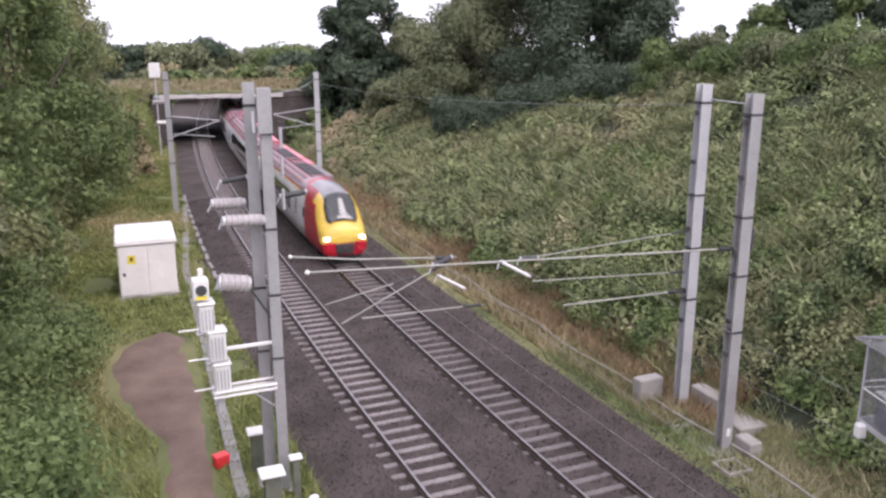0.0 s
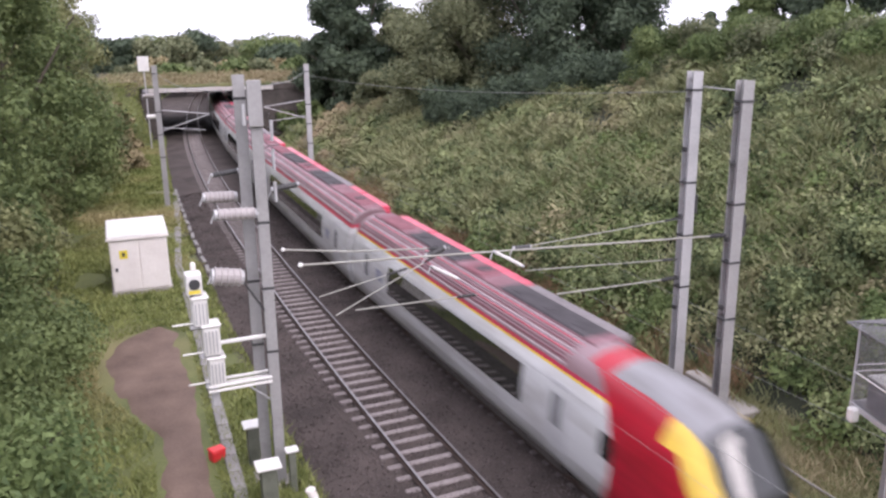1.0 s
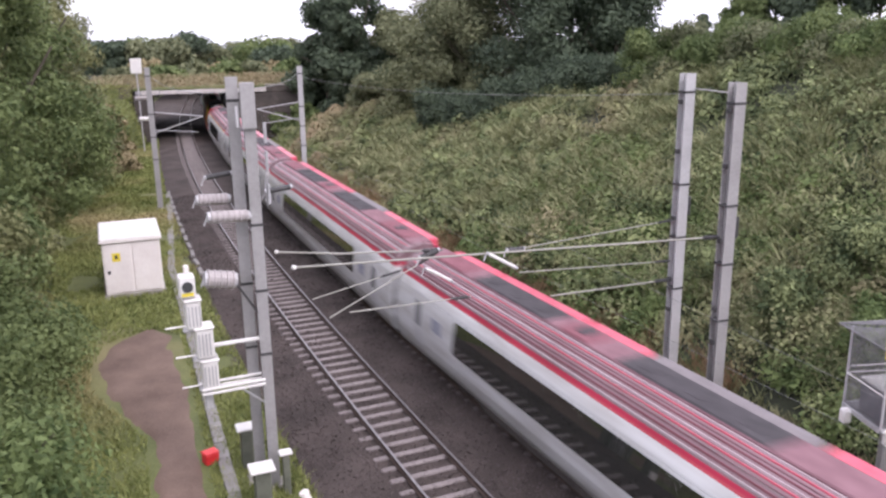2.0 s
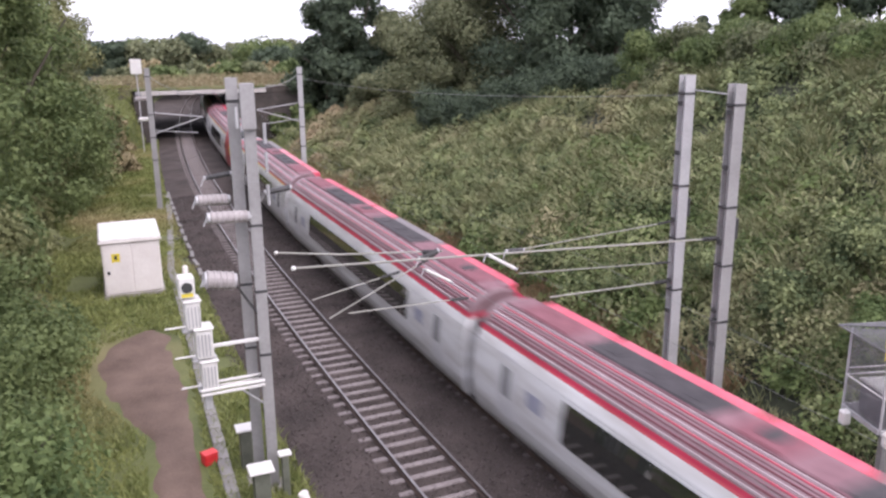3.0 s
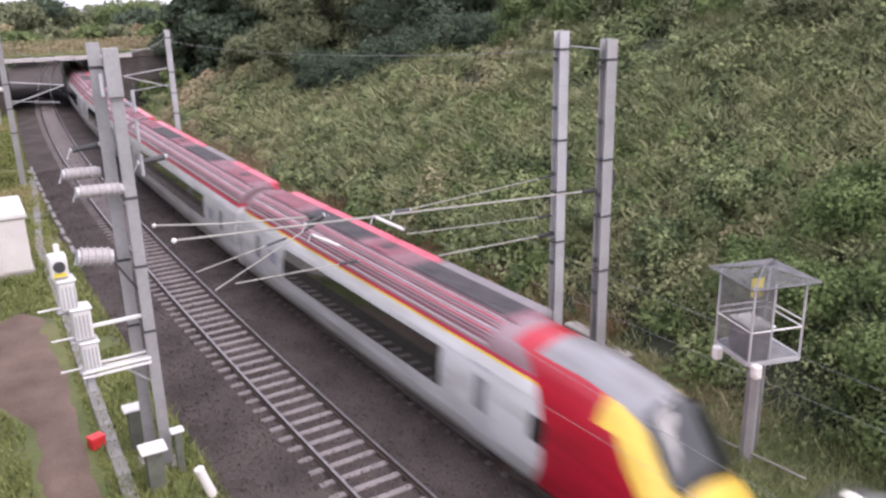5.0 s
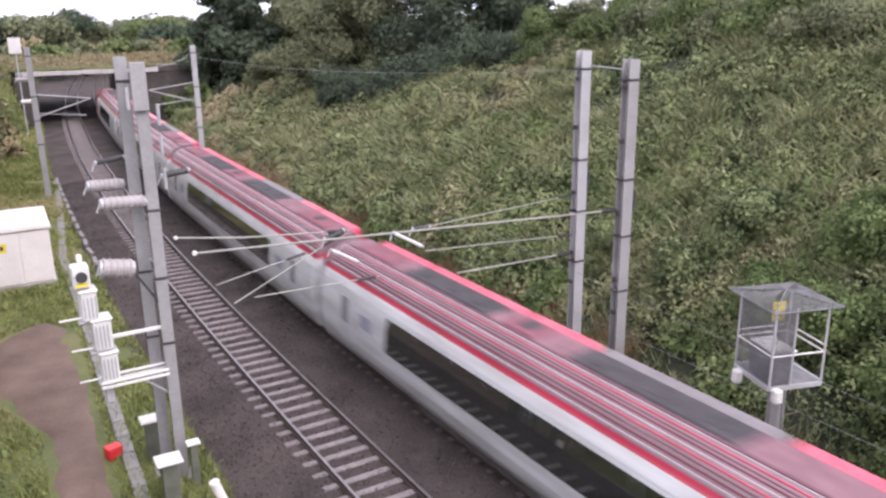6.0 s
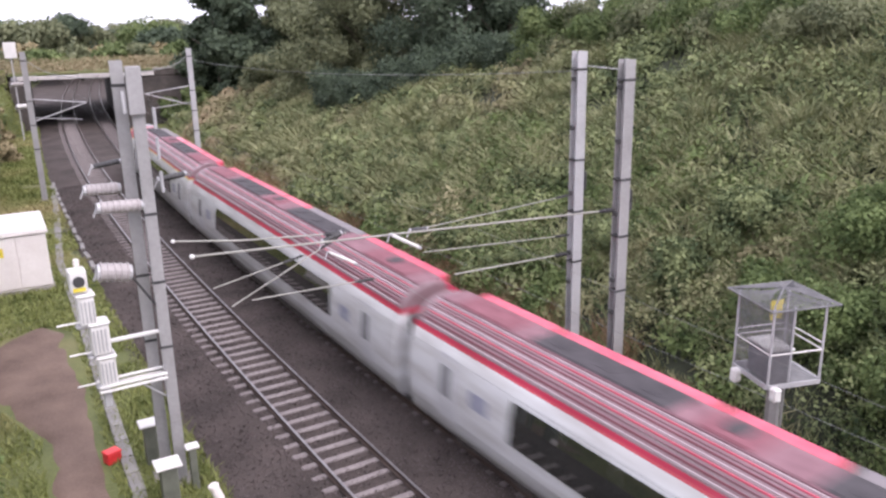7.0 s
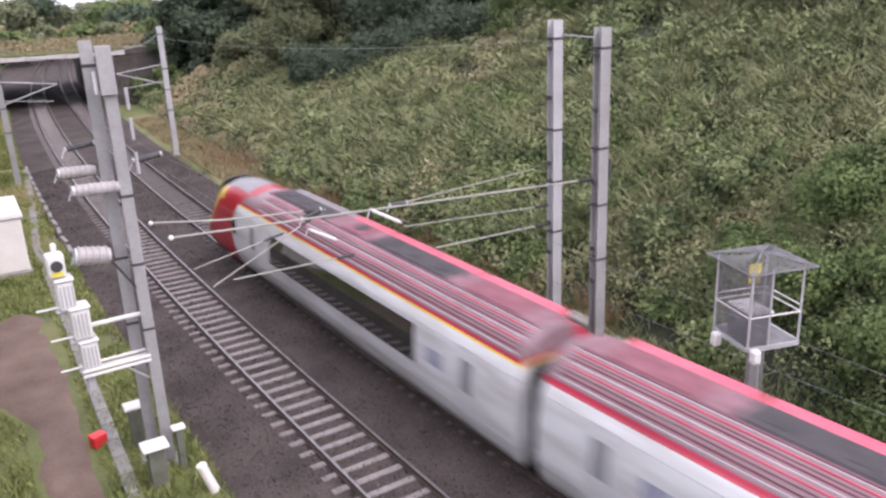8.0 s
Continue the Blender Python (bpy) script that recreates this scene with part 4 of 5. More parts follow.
def tree(name, x, y, z, height, radius, leaf, label, seed, n=7000, size=0.26, low=0.12, category="tree", nb=26, group="trees along the cutting"):
    rng = np.random.default_rng(seed)
    t = thing(name, pose(x, y, z), label, category, group)
    bm = bmesh.new()
    rod(bm, (0, 0, -0.4), (0.03 * height * rng.normal(), 0, height * 0.62), 0.028 * height, 0.012 * height, 9)
    for i in range(7):
        a = rng.uniform(0, 6.28)
        h0 = height * rng.uniform(0.12, 0.5)
        rod(bm, (0, 0, h0), (math.cos(a) * radius * 0.7, math.sin(a) * radius * 0.7, h0 + height * rng.uniform(0.12, 0.35)), 0.01 * height, 0.003 * height, 6)
    part("trunk", bm, BARK, t)
    blobs = []
    for i in range(nb):
        f = rng.random()
        hz = height * (low + (0.93 - low) * f)
        ring = radius * (0.95 - 0.75 * max(0, f - 0.35) ** 1.2) * math.sqrt(rng.random())
        a = rng.uniform(0, 6.28)
        blobs.append((math.cos(a) * ring, math.sin(a) * ring, hz, radius * rng.uniform(0.24, 0.44)))
    pts, out = crown_points(rng, n, blobs)
    pts[:, 2] = np.maximum(pts[:, 2], 0.05 if low > 0 else -0.9)
    me = quads_mesh("crown", facing_leaves(rng, pts, out, size), 3)
    obj("crown", me, leaf, t)
    return t


def az_place(bearing, dist):
    """Plan place at a bearing (degrees right of north) and a distance."""
    a = radians(bearing)
    return dist * math.sin(a), dist * math.cos(a)


def tree_at(name, bearing, dist, top, radius, leaf, label, seed, **kw):
    x, y = az_place(bearing, dist)
    z = float(ground_z(x - float(CX(y)), y))
    return tree(name, x, y, z, top - z, radius, leaf, label, seed, **kw)


# on the bank
tree_at("tree", 22.6, 100, 16.0, 4.2, LEAF_DARK, "tall dark green tree on the ridge", 11, n=22000, size=0.27, low=0.0, nb=40)
tree_at("tree", 24.8, 98, 18.6, 4.4, LEAF_DARK, "tall dark conical tree on the ridge", 10, n=24000, size=0.27, low=0.0, nb=44)
tree_at("tree", 27.6, 96, 13.4, 4.2, LEAF_OLIVE, "olive-green tree between larger trees", 21, n=14000, size=0.26, low=0.0)
tree_at("tree", 29.8, 80, 15.0, 4.4, LEAF_OLIVE, "broad olive-green willow on the bank", 12, n=32000, size=0.155, low=0.0, nb=44)
tree_at("tree", 32.8, 76, 16.6, 4.8, LEAF_OLIVE, "broad olive-green willow beside darker trees", 13, n=34000, size=0.155, low=0.0, nb=46)
tree_at("tree", 36.4, 72, 19.5, 5.0, LEAF_DARK, "dense dark tree at the top of the bank", 14, n=34000, size=0.155, low=0.0, nb=50)
tree_at("tree", 39.4, 69, 20.0, 4.6, LEAF_DARK, "dense dark tree at the top of the bank", 15, n=34000, size=0.155, low=0.0, nb=50)
tree_at("tree", 42.3, 67, 19.0, 3.8, LEAF_DARK, "dense dark tree at the top of the bank", 16, n=30000, size=0.155, low=0.0, nb=46)
for i, (bb, dd, tp, rr) in enumerate(((30.6, 68, 6.8, 3.0), (32.6, 65, 6.6, 2.8), (34.6, 64, 7.4, 3.0), (37.2, 62, 8.4, 2.8), (40.0, 60, 9.4, 2.8), (42.8, 58, 9.8, 2.4))):
    tree_at("bush", bb, dd, tp, rr, LEAF_DARK, "dark bush spreading down the bank under taller trees", 170 + i, n=14000, size=0.12, low=0.0, category="bush", nb=34)
tree_at("bush", 26.0, 90, 6.8, 3.2, LEAF_OLIVE, "olive bush on the ridge", 20, n=9000, size=0.2, low=0.0, category="bush")
for i in range(11):
    bb = 44.6 + i * 1.75
    dd = 53 - i * 1.35
    tree_at("bush", bb, dd, 11.3 + 0.5 * math.sin(i * 2.3) + 0.03 * i, 2.2, (LEAF, LEAF_OLIVE, LEAF_FRESH)[i % 3], "rounded green bush along the top of the bank", 60 + i, n=13000, size=0.095, low=0.0, category="bush", group="bushes on the bank top", nb=40)
for i, (bb, tp, rr) in enumerate(((47.6, 13.2, 1.0), (50.2, 15.2, 2.8), (52.6, 17.0, 3.4), (55.2, 16.0, 3.4), (57.8, 17.5, 3.6), (60.5, 16.5, 3.6))):
    tree_at("tree", bb, 88, tp, rr, (LEAF_DARK, LEAF)[i % 2], "tree standing back behind the bank top", 180 + i, n=9000, size=0.24, low=0.0)
for i, (u, y, h, r) in enumerate(((11.6, 7.0, 2.4, 1.9), (12.6, 10.2, 2.2, 1.9), (14.5, 7.6, 2.6, 2.0), (13.2, 12.8, 1.6, 1.5), (11.8, 4.0, 2.6, 2.0), (16, 11, 1.9, 1.7), (13.2, 16.2, 1.6, 1.5), (13.5, 20, 1.4, 1.5), (11.6, 24, 1.2, 1.3), (15.5, 15, 1.7, 1.7), (18, 9, 2.2, 2.0), (12, 28.5, 1.2, 1.3))):
    p = place(u, y)
    tree("bush", p.x, p.y, p.z - 0.2, h, r, LEAF_FRESH if i < 6 else BRAMBLE, "leafy green bush low on the bank" if i < 6 else "low mound of bramble on the bank", 80 + i, n=9000, size=0.075, low=0.0, category="bush", nb=26, group="bushes low on the bank")
# beside the grass strip
for i in range(19):
    y = 11.5 + i * 4.3
    u = -11.6 + 0.9 * math.sin(i * 2.1) - 1.5 * math.exp(-((y - 42) / 14) ** 2)
    hgt = 4.3 + 1.6 * math.sin(i * 1.3 + 1)
    p = place(u, y)
    tree("bush", p.x, p.y, p.z - 0.3, hgt, 2.9, (LEAF_FRESH if i < 2 else LEAF) if y < 26 else (LEAF, LEAF_PALE)[i % 2] if y < 48 else LEAF_PALE, "dense leafy bush crowding the grass strip" if y < 48 else "yellowing bush beside the grass strip", 100 + i,
         n=22000 if y < 40 else 12000, size=0.085 if y < 30 else 0.12, low=0.0, category="bush", nb=30, group="bushes beside the grass strip")
for i, (u, y, top, r) in enumerate(((-11.6, 60, 19, 4.4), (-11, 70, 18.5, 4.2), (-11.3, 80, 15.5, 3.8), (-12, 50, 18, 4.2), (-15.5, 24, 15, 4.2), (-15.5, 33, 18, 4.8), (-15, 42, 20, 5.0), (-14.8, 52, 20, 5.0), (-14.5, 62, 18.5, 4.8), (-14, 73, 16.0, 4.4), (-13.5, 84, 13.2, 4.0), (-21, 38, 22, 5.5), (-20, 58, 22, 5.5))):
    p = place(u, y)
    tree("tree", p.x, p.y, p.z, top - p.z, r, (LEAF, LEAF_PALE, LEAF_OLIVE)[i % 3], "leafy green tree behind the bushes", 140 + i, n=19000, size=0.15, low=0.02, nb=34)
for i, (u, y, h) in enumerate(((-8.2, 82, 3.4), (-9, 88, 5.0), (-7.8, 92, 5.0), (-10.5, 92, 6.0), (-6.6, 77, 1.6), (11.2, 92.5, 2.2), (13.4, 90, 2.8))):
    p = place(u, y)
    tree("bush", p.x, p.y, p.z, h, 1.8, (STRAW, LEAF_OLIVE, STRAW, LEAF_OLIVE, STRAW, LEAF, LEAF)[i], "yellow-brown scrub near the bridge" if i < 5 else "green scrub beside the bridge abutment", 160 + i, n=3500, size=0.22, low=0.0, category="bush", group="scrub near the bridge")
# beyond the bridge
# lighter leaf colours mixed in here stand for distance haze
rng_far = random.Random(9)
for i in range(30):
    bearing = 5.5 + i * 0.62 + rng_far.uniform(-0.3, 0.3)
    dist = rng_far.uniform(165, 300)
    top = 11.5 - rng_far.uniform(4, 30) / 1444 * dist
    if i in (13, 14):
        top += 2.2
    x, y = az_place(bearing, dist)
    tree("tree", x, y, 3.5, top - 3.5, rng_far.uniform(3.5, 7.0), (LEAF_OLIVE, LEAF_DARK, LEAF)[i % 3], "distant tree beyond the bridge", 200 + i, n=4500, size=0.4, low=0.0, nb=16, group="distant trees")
for i in range(9):
    bearing = 9.5 + i * 1.35
    x, y = az_place(bearing, 116 + 3 * math.sin(i * 2.0))
    tree("bush", x, y, 5.6, 1.5 + 0.9 * math.sin(i * 1.7) ** 2, 2.6, (LEAF_OLIVE, STRAW, LEAF)[i % 3], "yellow and green scrub on the road bank", 240 + i, n=2200, size=0.34, low=0.0, category="bush", group="scrub on the road bank")


EARTH_END = 33.6


def earth_span(y):
    """Middle and half-width of the worn earth at y."""
    l = np.interp(y, [18.5, 20.9, 23.9, 26.1, 28.2, 30.3, 32.6, EARTH_END], [3.0, 3.1, 3.6, 3.2, 2.7, 2.9, 3.7, 5.3])
    r = np.interp(y, [18.5, 20.1, 23.1, 26.5, 32.3, EARTH_END], [4.1, 4.4, 4.9, 5.5, 6.4, 5.8])
    return (l + r) / 2, (r - l) / 2


def bank_growth():
    """Bramble, nettle and tall grass over the bank, too many to count."""
    rng = np.random.default_rng(5)

    def spread(n, u0, u1, y0, y1, power=1.4):
        y = y0 + (y1 - y0) * rng.random(n) ** power
        u = u0 + (u1 - u0) * rng.random(n)
        x = CX(y) + u
        return x, y, u

    def clear(y, u):
        """Away from the concrete footings of the masts."""
        return ~((y > 13.4) & (y < 19.2) & (u < 10.9))

    def field(x, y, s, seed):
        return np.array([noise.noise((a * s, b * s, seed)) for a, b in zip(x, y)])

    # low cover, then rounded clumps
    x, y, u = spread(125000, 9.9, 36, 6, 92, 1.5)
    keep = ((field(x, y, 0.75, 2.0) + 0.15 * rng.normal(size=len(x)) > 0.02) | (rng.random(len(x)) < 0.4)) & clear(y, u)
    x, y, u = x[keep], y[keep], u[keep]
    z = ground_z(u, y)
    dist = np.hypot(x, y)
    c = np.stack([x, y, z + 0.05 + 0.35 * rng.random(len(x))], 1)
    me = quads_mesh("bramble", leaf_quads(rng, c, 0.045 + 0.0014 * dist), 4)
    tagged(obj("bramble", me, BRAMBLE), "tangled green brambles and weeds covering the bank", "undergrowth", kind="stuff")
    x, y, u = spread(4700, 10.6, 36, 6, 92, 1.35)
    keep = ((field(x, y, 0.75, 2.0) > -0.02) | (rng.random(len(x)) < 0.22)) & clear(y, u - 0.3)
    x, y, u = x[keep], y[keep], u[keep]
    rad = rng.uniform(0.4, 1.0, len(x)) * (0.75 + 0.5 * (field(x, y, 0.2, 9.0) > 0))
    per = 190
    d = rng.normal(size=(len(x), per, 3))
    d /= np.linalg.norm(d, axis=2)[:, :, None]
    d[:, :, 2] = np.abs(d[:, :, 2]) * rng.uniform(0.8, 1.5, len(x))[:, None]
    d *= (0.8 + 0.25 * rng.random((len(x), per, 1)))
    base = np.stack([x, y, ground_z(u, y)], 1)
    c = (base[:, None, :] + d * rad[:, None, None]).reshape(-1, 3)
    size = np.repeat((0.035 + 0.0013 * np.hypot(x, y)) * rng.uniform(0.8, 1.3, len(x)), per)
    me = quads_mesh("weed_clumps", facing_leaves(rng, c, d.reshape(-1, 3) + np.array([0, 0, 0.15]), size, 0.4), 3)
    tagged(obj("weed_clumps", me, BRAMBLE), "rounded clumps of weeds and bramble on the bank", "undergrowth", kind="stuff")
    # fresh leafy growth low on the bank
    x, y, u = spread(900, 10.2, 19, 5, 36, 1.2)
    keep = (field(x, y, 0.16, 3.0) > -0.12) & clear(y, u - 0.3)
    x, y, u = x[keep], y[keep], u[keep]
    rad = rng.uniform(0.4, 0.95, len(x))
    d = rng.normal(size=(len(x), 90, 3))
    d /= np.linalg.norm(d, axis=2)[:, :, None]
    d[:, :, 2] = np.abs(d[:, :, 2]) * 1.25
    d *= (0.6 + 0.45 * rng.random((len(x), 90, 1)))
    base = np.stack([x, y, ground_z(u, y)], 1)
    c = (base[:, None, :] + d * rad[:, None, None]).reshape(-1, 3)
    size = np.repeat((0.045 + 0.0015 * np.hypot(x, y)) * rng.uniform(0.8, 1.4, len(x)), 90)
    me = quads_mesh("nettles", facing_leaves(rng, c, d.reshape(-1, 3), size, 0.45), 3)
    tagged(obj("nettles", me, LEAF_FRESH), "fresh green nettles and saplings low on the bank", "undergrowth", kind="stuff")
    x, y, u = spread(60000, 9.8, 36, 6, 92, 1.4)
    keep = field(x, y, 0.13, 7.0) + 0.2 * rng.normal(size=len(x)) > 0.08
    x, y, u = x[keep], y[keep], u[keep]
    c = np.stack([x, y, ground_z(u, y) + 0.1], 1)
    me = quads_mesh("tall_grass", blades(rng, c, 0.55, 0.008 + 0.0007 * np.hypot(x, y), 0.7), 3)
    tagged(obj("tall_grass", me, BLADE), "tall seeding grass drying on the bank", "grass", kind="stuff")
    # arching tussocks, paler than the rest, in drifts
    x, y, u = spread(3400, 11.5, 36, 8, 72, 1.15)
    keep = field(x, y, 0.09, 21.0) + 0.5 * field(x, y, 0.3, 4.0) > -0.08
    x, y, u = x[keep], y[keep], u[keep]
    k = 46
    x = np.repeat(x, k) + rng.normal(size=len(x) * k) * 0.22
    u = np.repeat(u, k)
    y = np.repeat(y, k) + rng.normal(size=len(y) * k) * 0.22
    c = np.stack([x, y, ground_z(x - CX(y), y) + rng.uniform(0.25, 0.7, len(x))], 1)
    me = quads_mesh("tussocks", blades(rng, c, 0.5, 0.008 + 0.0007 * np.hypot(x, y), 1.1), 3)
    tagged(obj("tussocks", me, TUSSOCK), "pale arching grass tussocks in drifts on the bank", "grass", kind="stuff")
    # dry strip along the foot of the bank
    x, y, u = spread(22000, 7.6, 10.4, 17, 80, 1.2)
    c = np.stack([x, y, ground_z(u, y)], 1)
    me = quads_mesh("dry_grass", blades(rng, c, 0.42, 0.016 + 0.0005 * np.hypot(x, y), 0.5), 3)
    tagged(obj("dry_grass", me, STRAW), "straw-coloured dead grass along the foot of the bank", "grass", kind="stuff")
    x, y, u = spread(15000, 8.8, 11.0, 16, 60, 1.1)
    keep = field(x, y, 0.2, 12.0) > -0.08
    x, y, u = x[keep], y[keep], u[keep]
    c = np.stack([x, y, ground_z(u, y)], 1)
    me = quads_mesh("dead_bracken", blades(rng, c, 0.6, 0.02, 0.6), 3)
    tagged(obj("dead_bracken", me, RUSSET), "russet dead bracken along the foot of the bank", "undergrowth", kind="stuff")
    x, y, u = spread(14000, 7.4, 10.6, 5, 24, 1.0)
    c = np.stack([x, y, ground_z(u, y)], 1)
    me = quads_mesh("verge_grass", blades(rng, c, 0.3, 0.02, 0.5), 3)
    tagged(obj("verge_grass", me, BLADE), "green verge grass beside the ballast", "grass", kind="stuff")
    # grass strip beside the line
    x, y, u = spread(110000, -11, -3.2, 12, 100, 1.5)
    mid, half = earth_span(y)
    bare = (np.abs(x - mid) < half + 0.1) & (y > 18.6) & (y < EARTH_END)
    thin = field(x, y, 0.35, 21.0)
    keep = (~bare | (thin > 0.5)) & (thin > -0.45)
    x, y, u = x[keep], y[keep], u[keep]
    c = np.stack([x, y, ground_z(u, y)], 1)
    me = quads_mesh("rough_grass", blades(rng, c, 0.16 + 0.10 * (thin[keep] > 0.15), 0.014 + 0.0006 * np.hypot(x, y), 0.5), 3)
    tagged(obj("rough_grass", me, STRIP), "rough green grass with dry tufts", "grass", kind="stuff")
    # loose stones on the trackbed
    x, y, u = spread(80000, -3.6, 7.4, 10, 62, 1.4)
    z = ground_z(u, y) + rng.uniform(-0.01, 0.05, len(x))
    c = np.stack([x, y, z], 1)
    q = rng.normal(size=(len(x), 4, 3))
    q /= np.linalg.norm(q, axis=2)[:, :, None]
    q = q * (0.022 + 0.03 * rng.random(len(x)))[:, None, None] + c[:, None, :]
    tri = q[:, [[0, 1, 2], [0, 3, 1], [1, 3, 2], [2, 3, 0]], :].reshape(-1, 3)
    me = quads_mesh("ballast_stones", tri, 3)
    tagged(obj("ballast_stones", me, STONE), "loose grey-brown ballast stones", "ballast", kind="stuff")


STONE = mat("ballast_stone", (0.05, 0.041, 0.039), (0.135, 0.113, 0.107), scale=1.0, fine=15, bump=0, rough=0.95, island=0.7)
bank_growth()


# ---------- cream equipment cabin ----------
def build_cabin():
    c = thing("equipment_cabin", pose(6.2, 40.2, -0.26, 0, 0, -8), "cream fibreglass equipment cabin on the grass", "cabin")

    def bx(name, x0, x1, y0, y1, z0, z1, mt, parent=c, label="", bev=0.02):
        bm = bmesh.new()
        box(bm, x0, x1, y0, y1, z0, z1, bev)
        return part(name, bm, mt, parent, label)

    bx("body", -1.27, 1.27, -1.5, 1.5, 0.16, 2.66, CREAM, label="cream fibreglass walls")
    r = bx("roof", -1.35, 1.35, -1.6, 1.6, 2.66, 2.86, WHITE, label="pale shallow roof", bev=0.06)
    for v in r.data.vertices:
        if v.co.y > 0 and v.co.z > 2.7:
            v.co.z += 0.12
    bx("roof_lip", -1.37, 1.37, -1.63, -1.6, 2.62, 2.74, CREAM)
    bx("plinth", -1.35, 1.35, -1.6, 1.6, -0.3, 0.16, CONC)
    for x0, x1 in ((-1.22, -0.03), (0.03, 1.22)):
        d = bx("door", x0, x1, -1.535, -1.5, 0.22, 2.58, CREAM)
        if x0 < 0:
            bx("handle", x0 + 0.12, x0 + 0.24, -1.58, -1.535, 1.15, 1.32, DARKSTEEL, d)
            bx("warning_sign", x0 + 0.36, x0 + 0.72, -1.545, -1.535, 1.72, 2.12, YELLOW, d, "yellow electrical warning sign", 0)
            bx("sign_mark", x0 + 0.48, x0 + 0.60, -1.551, -1.545, 1.84, 2.02, DARKSTEEL, d, "", 0)


build_cabin()


# ---------- cable trough, bare earth, small things ----------
def trough_x(y):
    return float(np.interp(y, [14, 19.8, 26.3, 36.7, 42.8, 53.6, 64], [4.0, 4.93, 5.94, 7.58, 8.5, 10.9, 13.0]))


def build_trough():
    t = thing("cable_trough", Matrix.Identity(4), "concrete cable trough with lids along the grass", "cable trough", kind="structure")
    bm = bmesh.new()
    box(bm, -0.175, 0.175, -0.48, 0.48, -0.12, 0.09, 0.015)
    me = bpy.data.meshes.new("lid")
    bm.to_mesh(me)
    bm.free()
    me.materials.append(TROUGH)
    rng = random.Random(3)
    y = 14.0
    while y < 64:
        x = trough_x(y)
        yaw = -math.degrees(math.atan2(trough_x(y + 0.5) - trough_x(y - 0.5), 1.0))
        o = new("lid", me)
        o.parent = t
        o.matrix_local = pose(x + rng.uniform(-0.012, 0.012), y, float(ground_z(x - float(CX(y)), y)) + rng.uniform(0, 0.015), 0, 0, yaw + rng.uniform(-0.8, 0.8))
        y += 0.985


TROUGH = mat("trough_concrete", (0.19, 0.182, 0.172), (0.31, 0.30, 0.285), scale=1.2, fine=25, bump=0.25)
build_trough()


def earth_patch():
    bm = bmesh.new()
    rows = []
    for y in np.linspace(18.5, EARTH_END, 52):
        mid, half = earth_span(y)
        l = mid - half + 0.25 * noise.noise((0, y * 0.9, 1.0)) + 0.15 * noise.noise((3, y * 2.5, 0))
        r = min(mid + half + 0.2 * noise.noise((5, y * 0.9, 1.0)), trough_x(y) - 0.25)
        row = []
        for k in np.linspace(0, 1, 10):
            x = l + (r - l) * k
            row.append(bm.verts.new((x, y, float(ground_z(x - float(CX(y)), y)) + 0.055 - 0.10 * abs(2 * k - 1) ** 6 + 0.02 * noise.noise((x, y, 3)))))
        rows.append(row)
    for a, b in zip(rows, rows[1:]):
        for i in range(9):
            bm.faces.new((a[i], a[i + 1], b[i + 1], b[i]))
    tagged(part("bare_earth", bm, DIRT, None, smooth=True), "worn reddish-brown bare earth path in the grass", "bare earth", kind="structure")


earth_patch()


def red_box():
    p = place(-5.35, 21.5, 0.0)
    p.x = 4.82
    t = thing("red_box", pose(p.x, p.y, p.z, 0, 0, 12), "small bright red plastic box on the ground", "box")
    bm = bmesh.new()
    box(bm, -0.2, 0.2, -0.16, 0.16, 0.0, 0.3, 0.03)
    part("body", bm, REDPLASTIC, t)
    bm = bmesh.new()
    box(bm, -0.215, 0.215, -0.175, 0.175, 0.3, 0.36, 0.02)
    part("lid", bm, REDPLASTIC, t)


red_box()


def white_sign():
    t = thing("white_sign", pose(16.3, 89.5, 0, 0, 0, -12), "plain white sign board on a post", "sign")
    bm = bmesh.new()
    box(bm, -0.06, 0.06, -0.06, 0.06, -0.5, 9.2)
    part("post", bm, GALV, t)
    bm = bmesh.new()
    box(bm, -0.55, 0.55, -0.12, -0.06, 7.75, 9.25, 0.02)
    part("board", bm, WHITE, t)


white_sign()


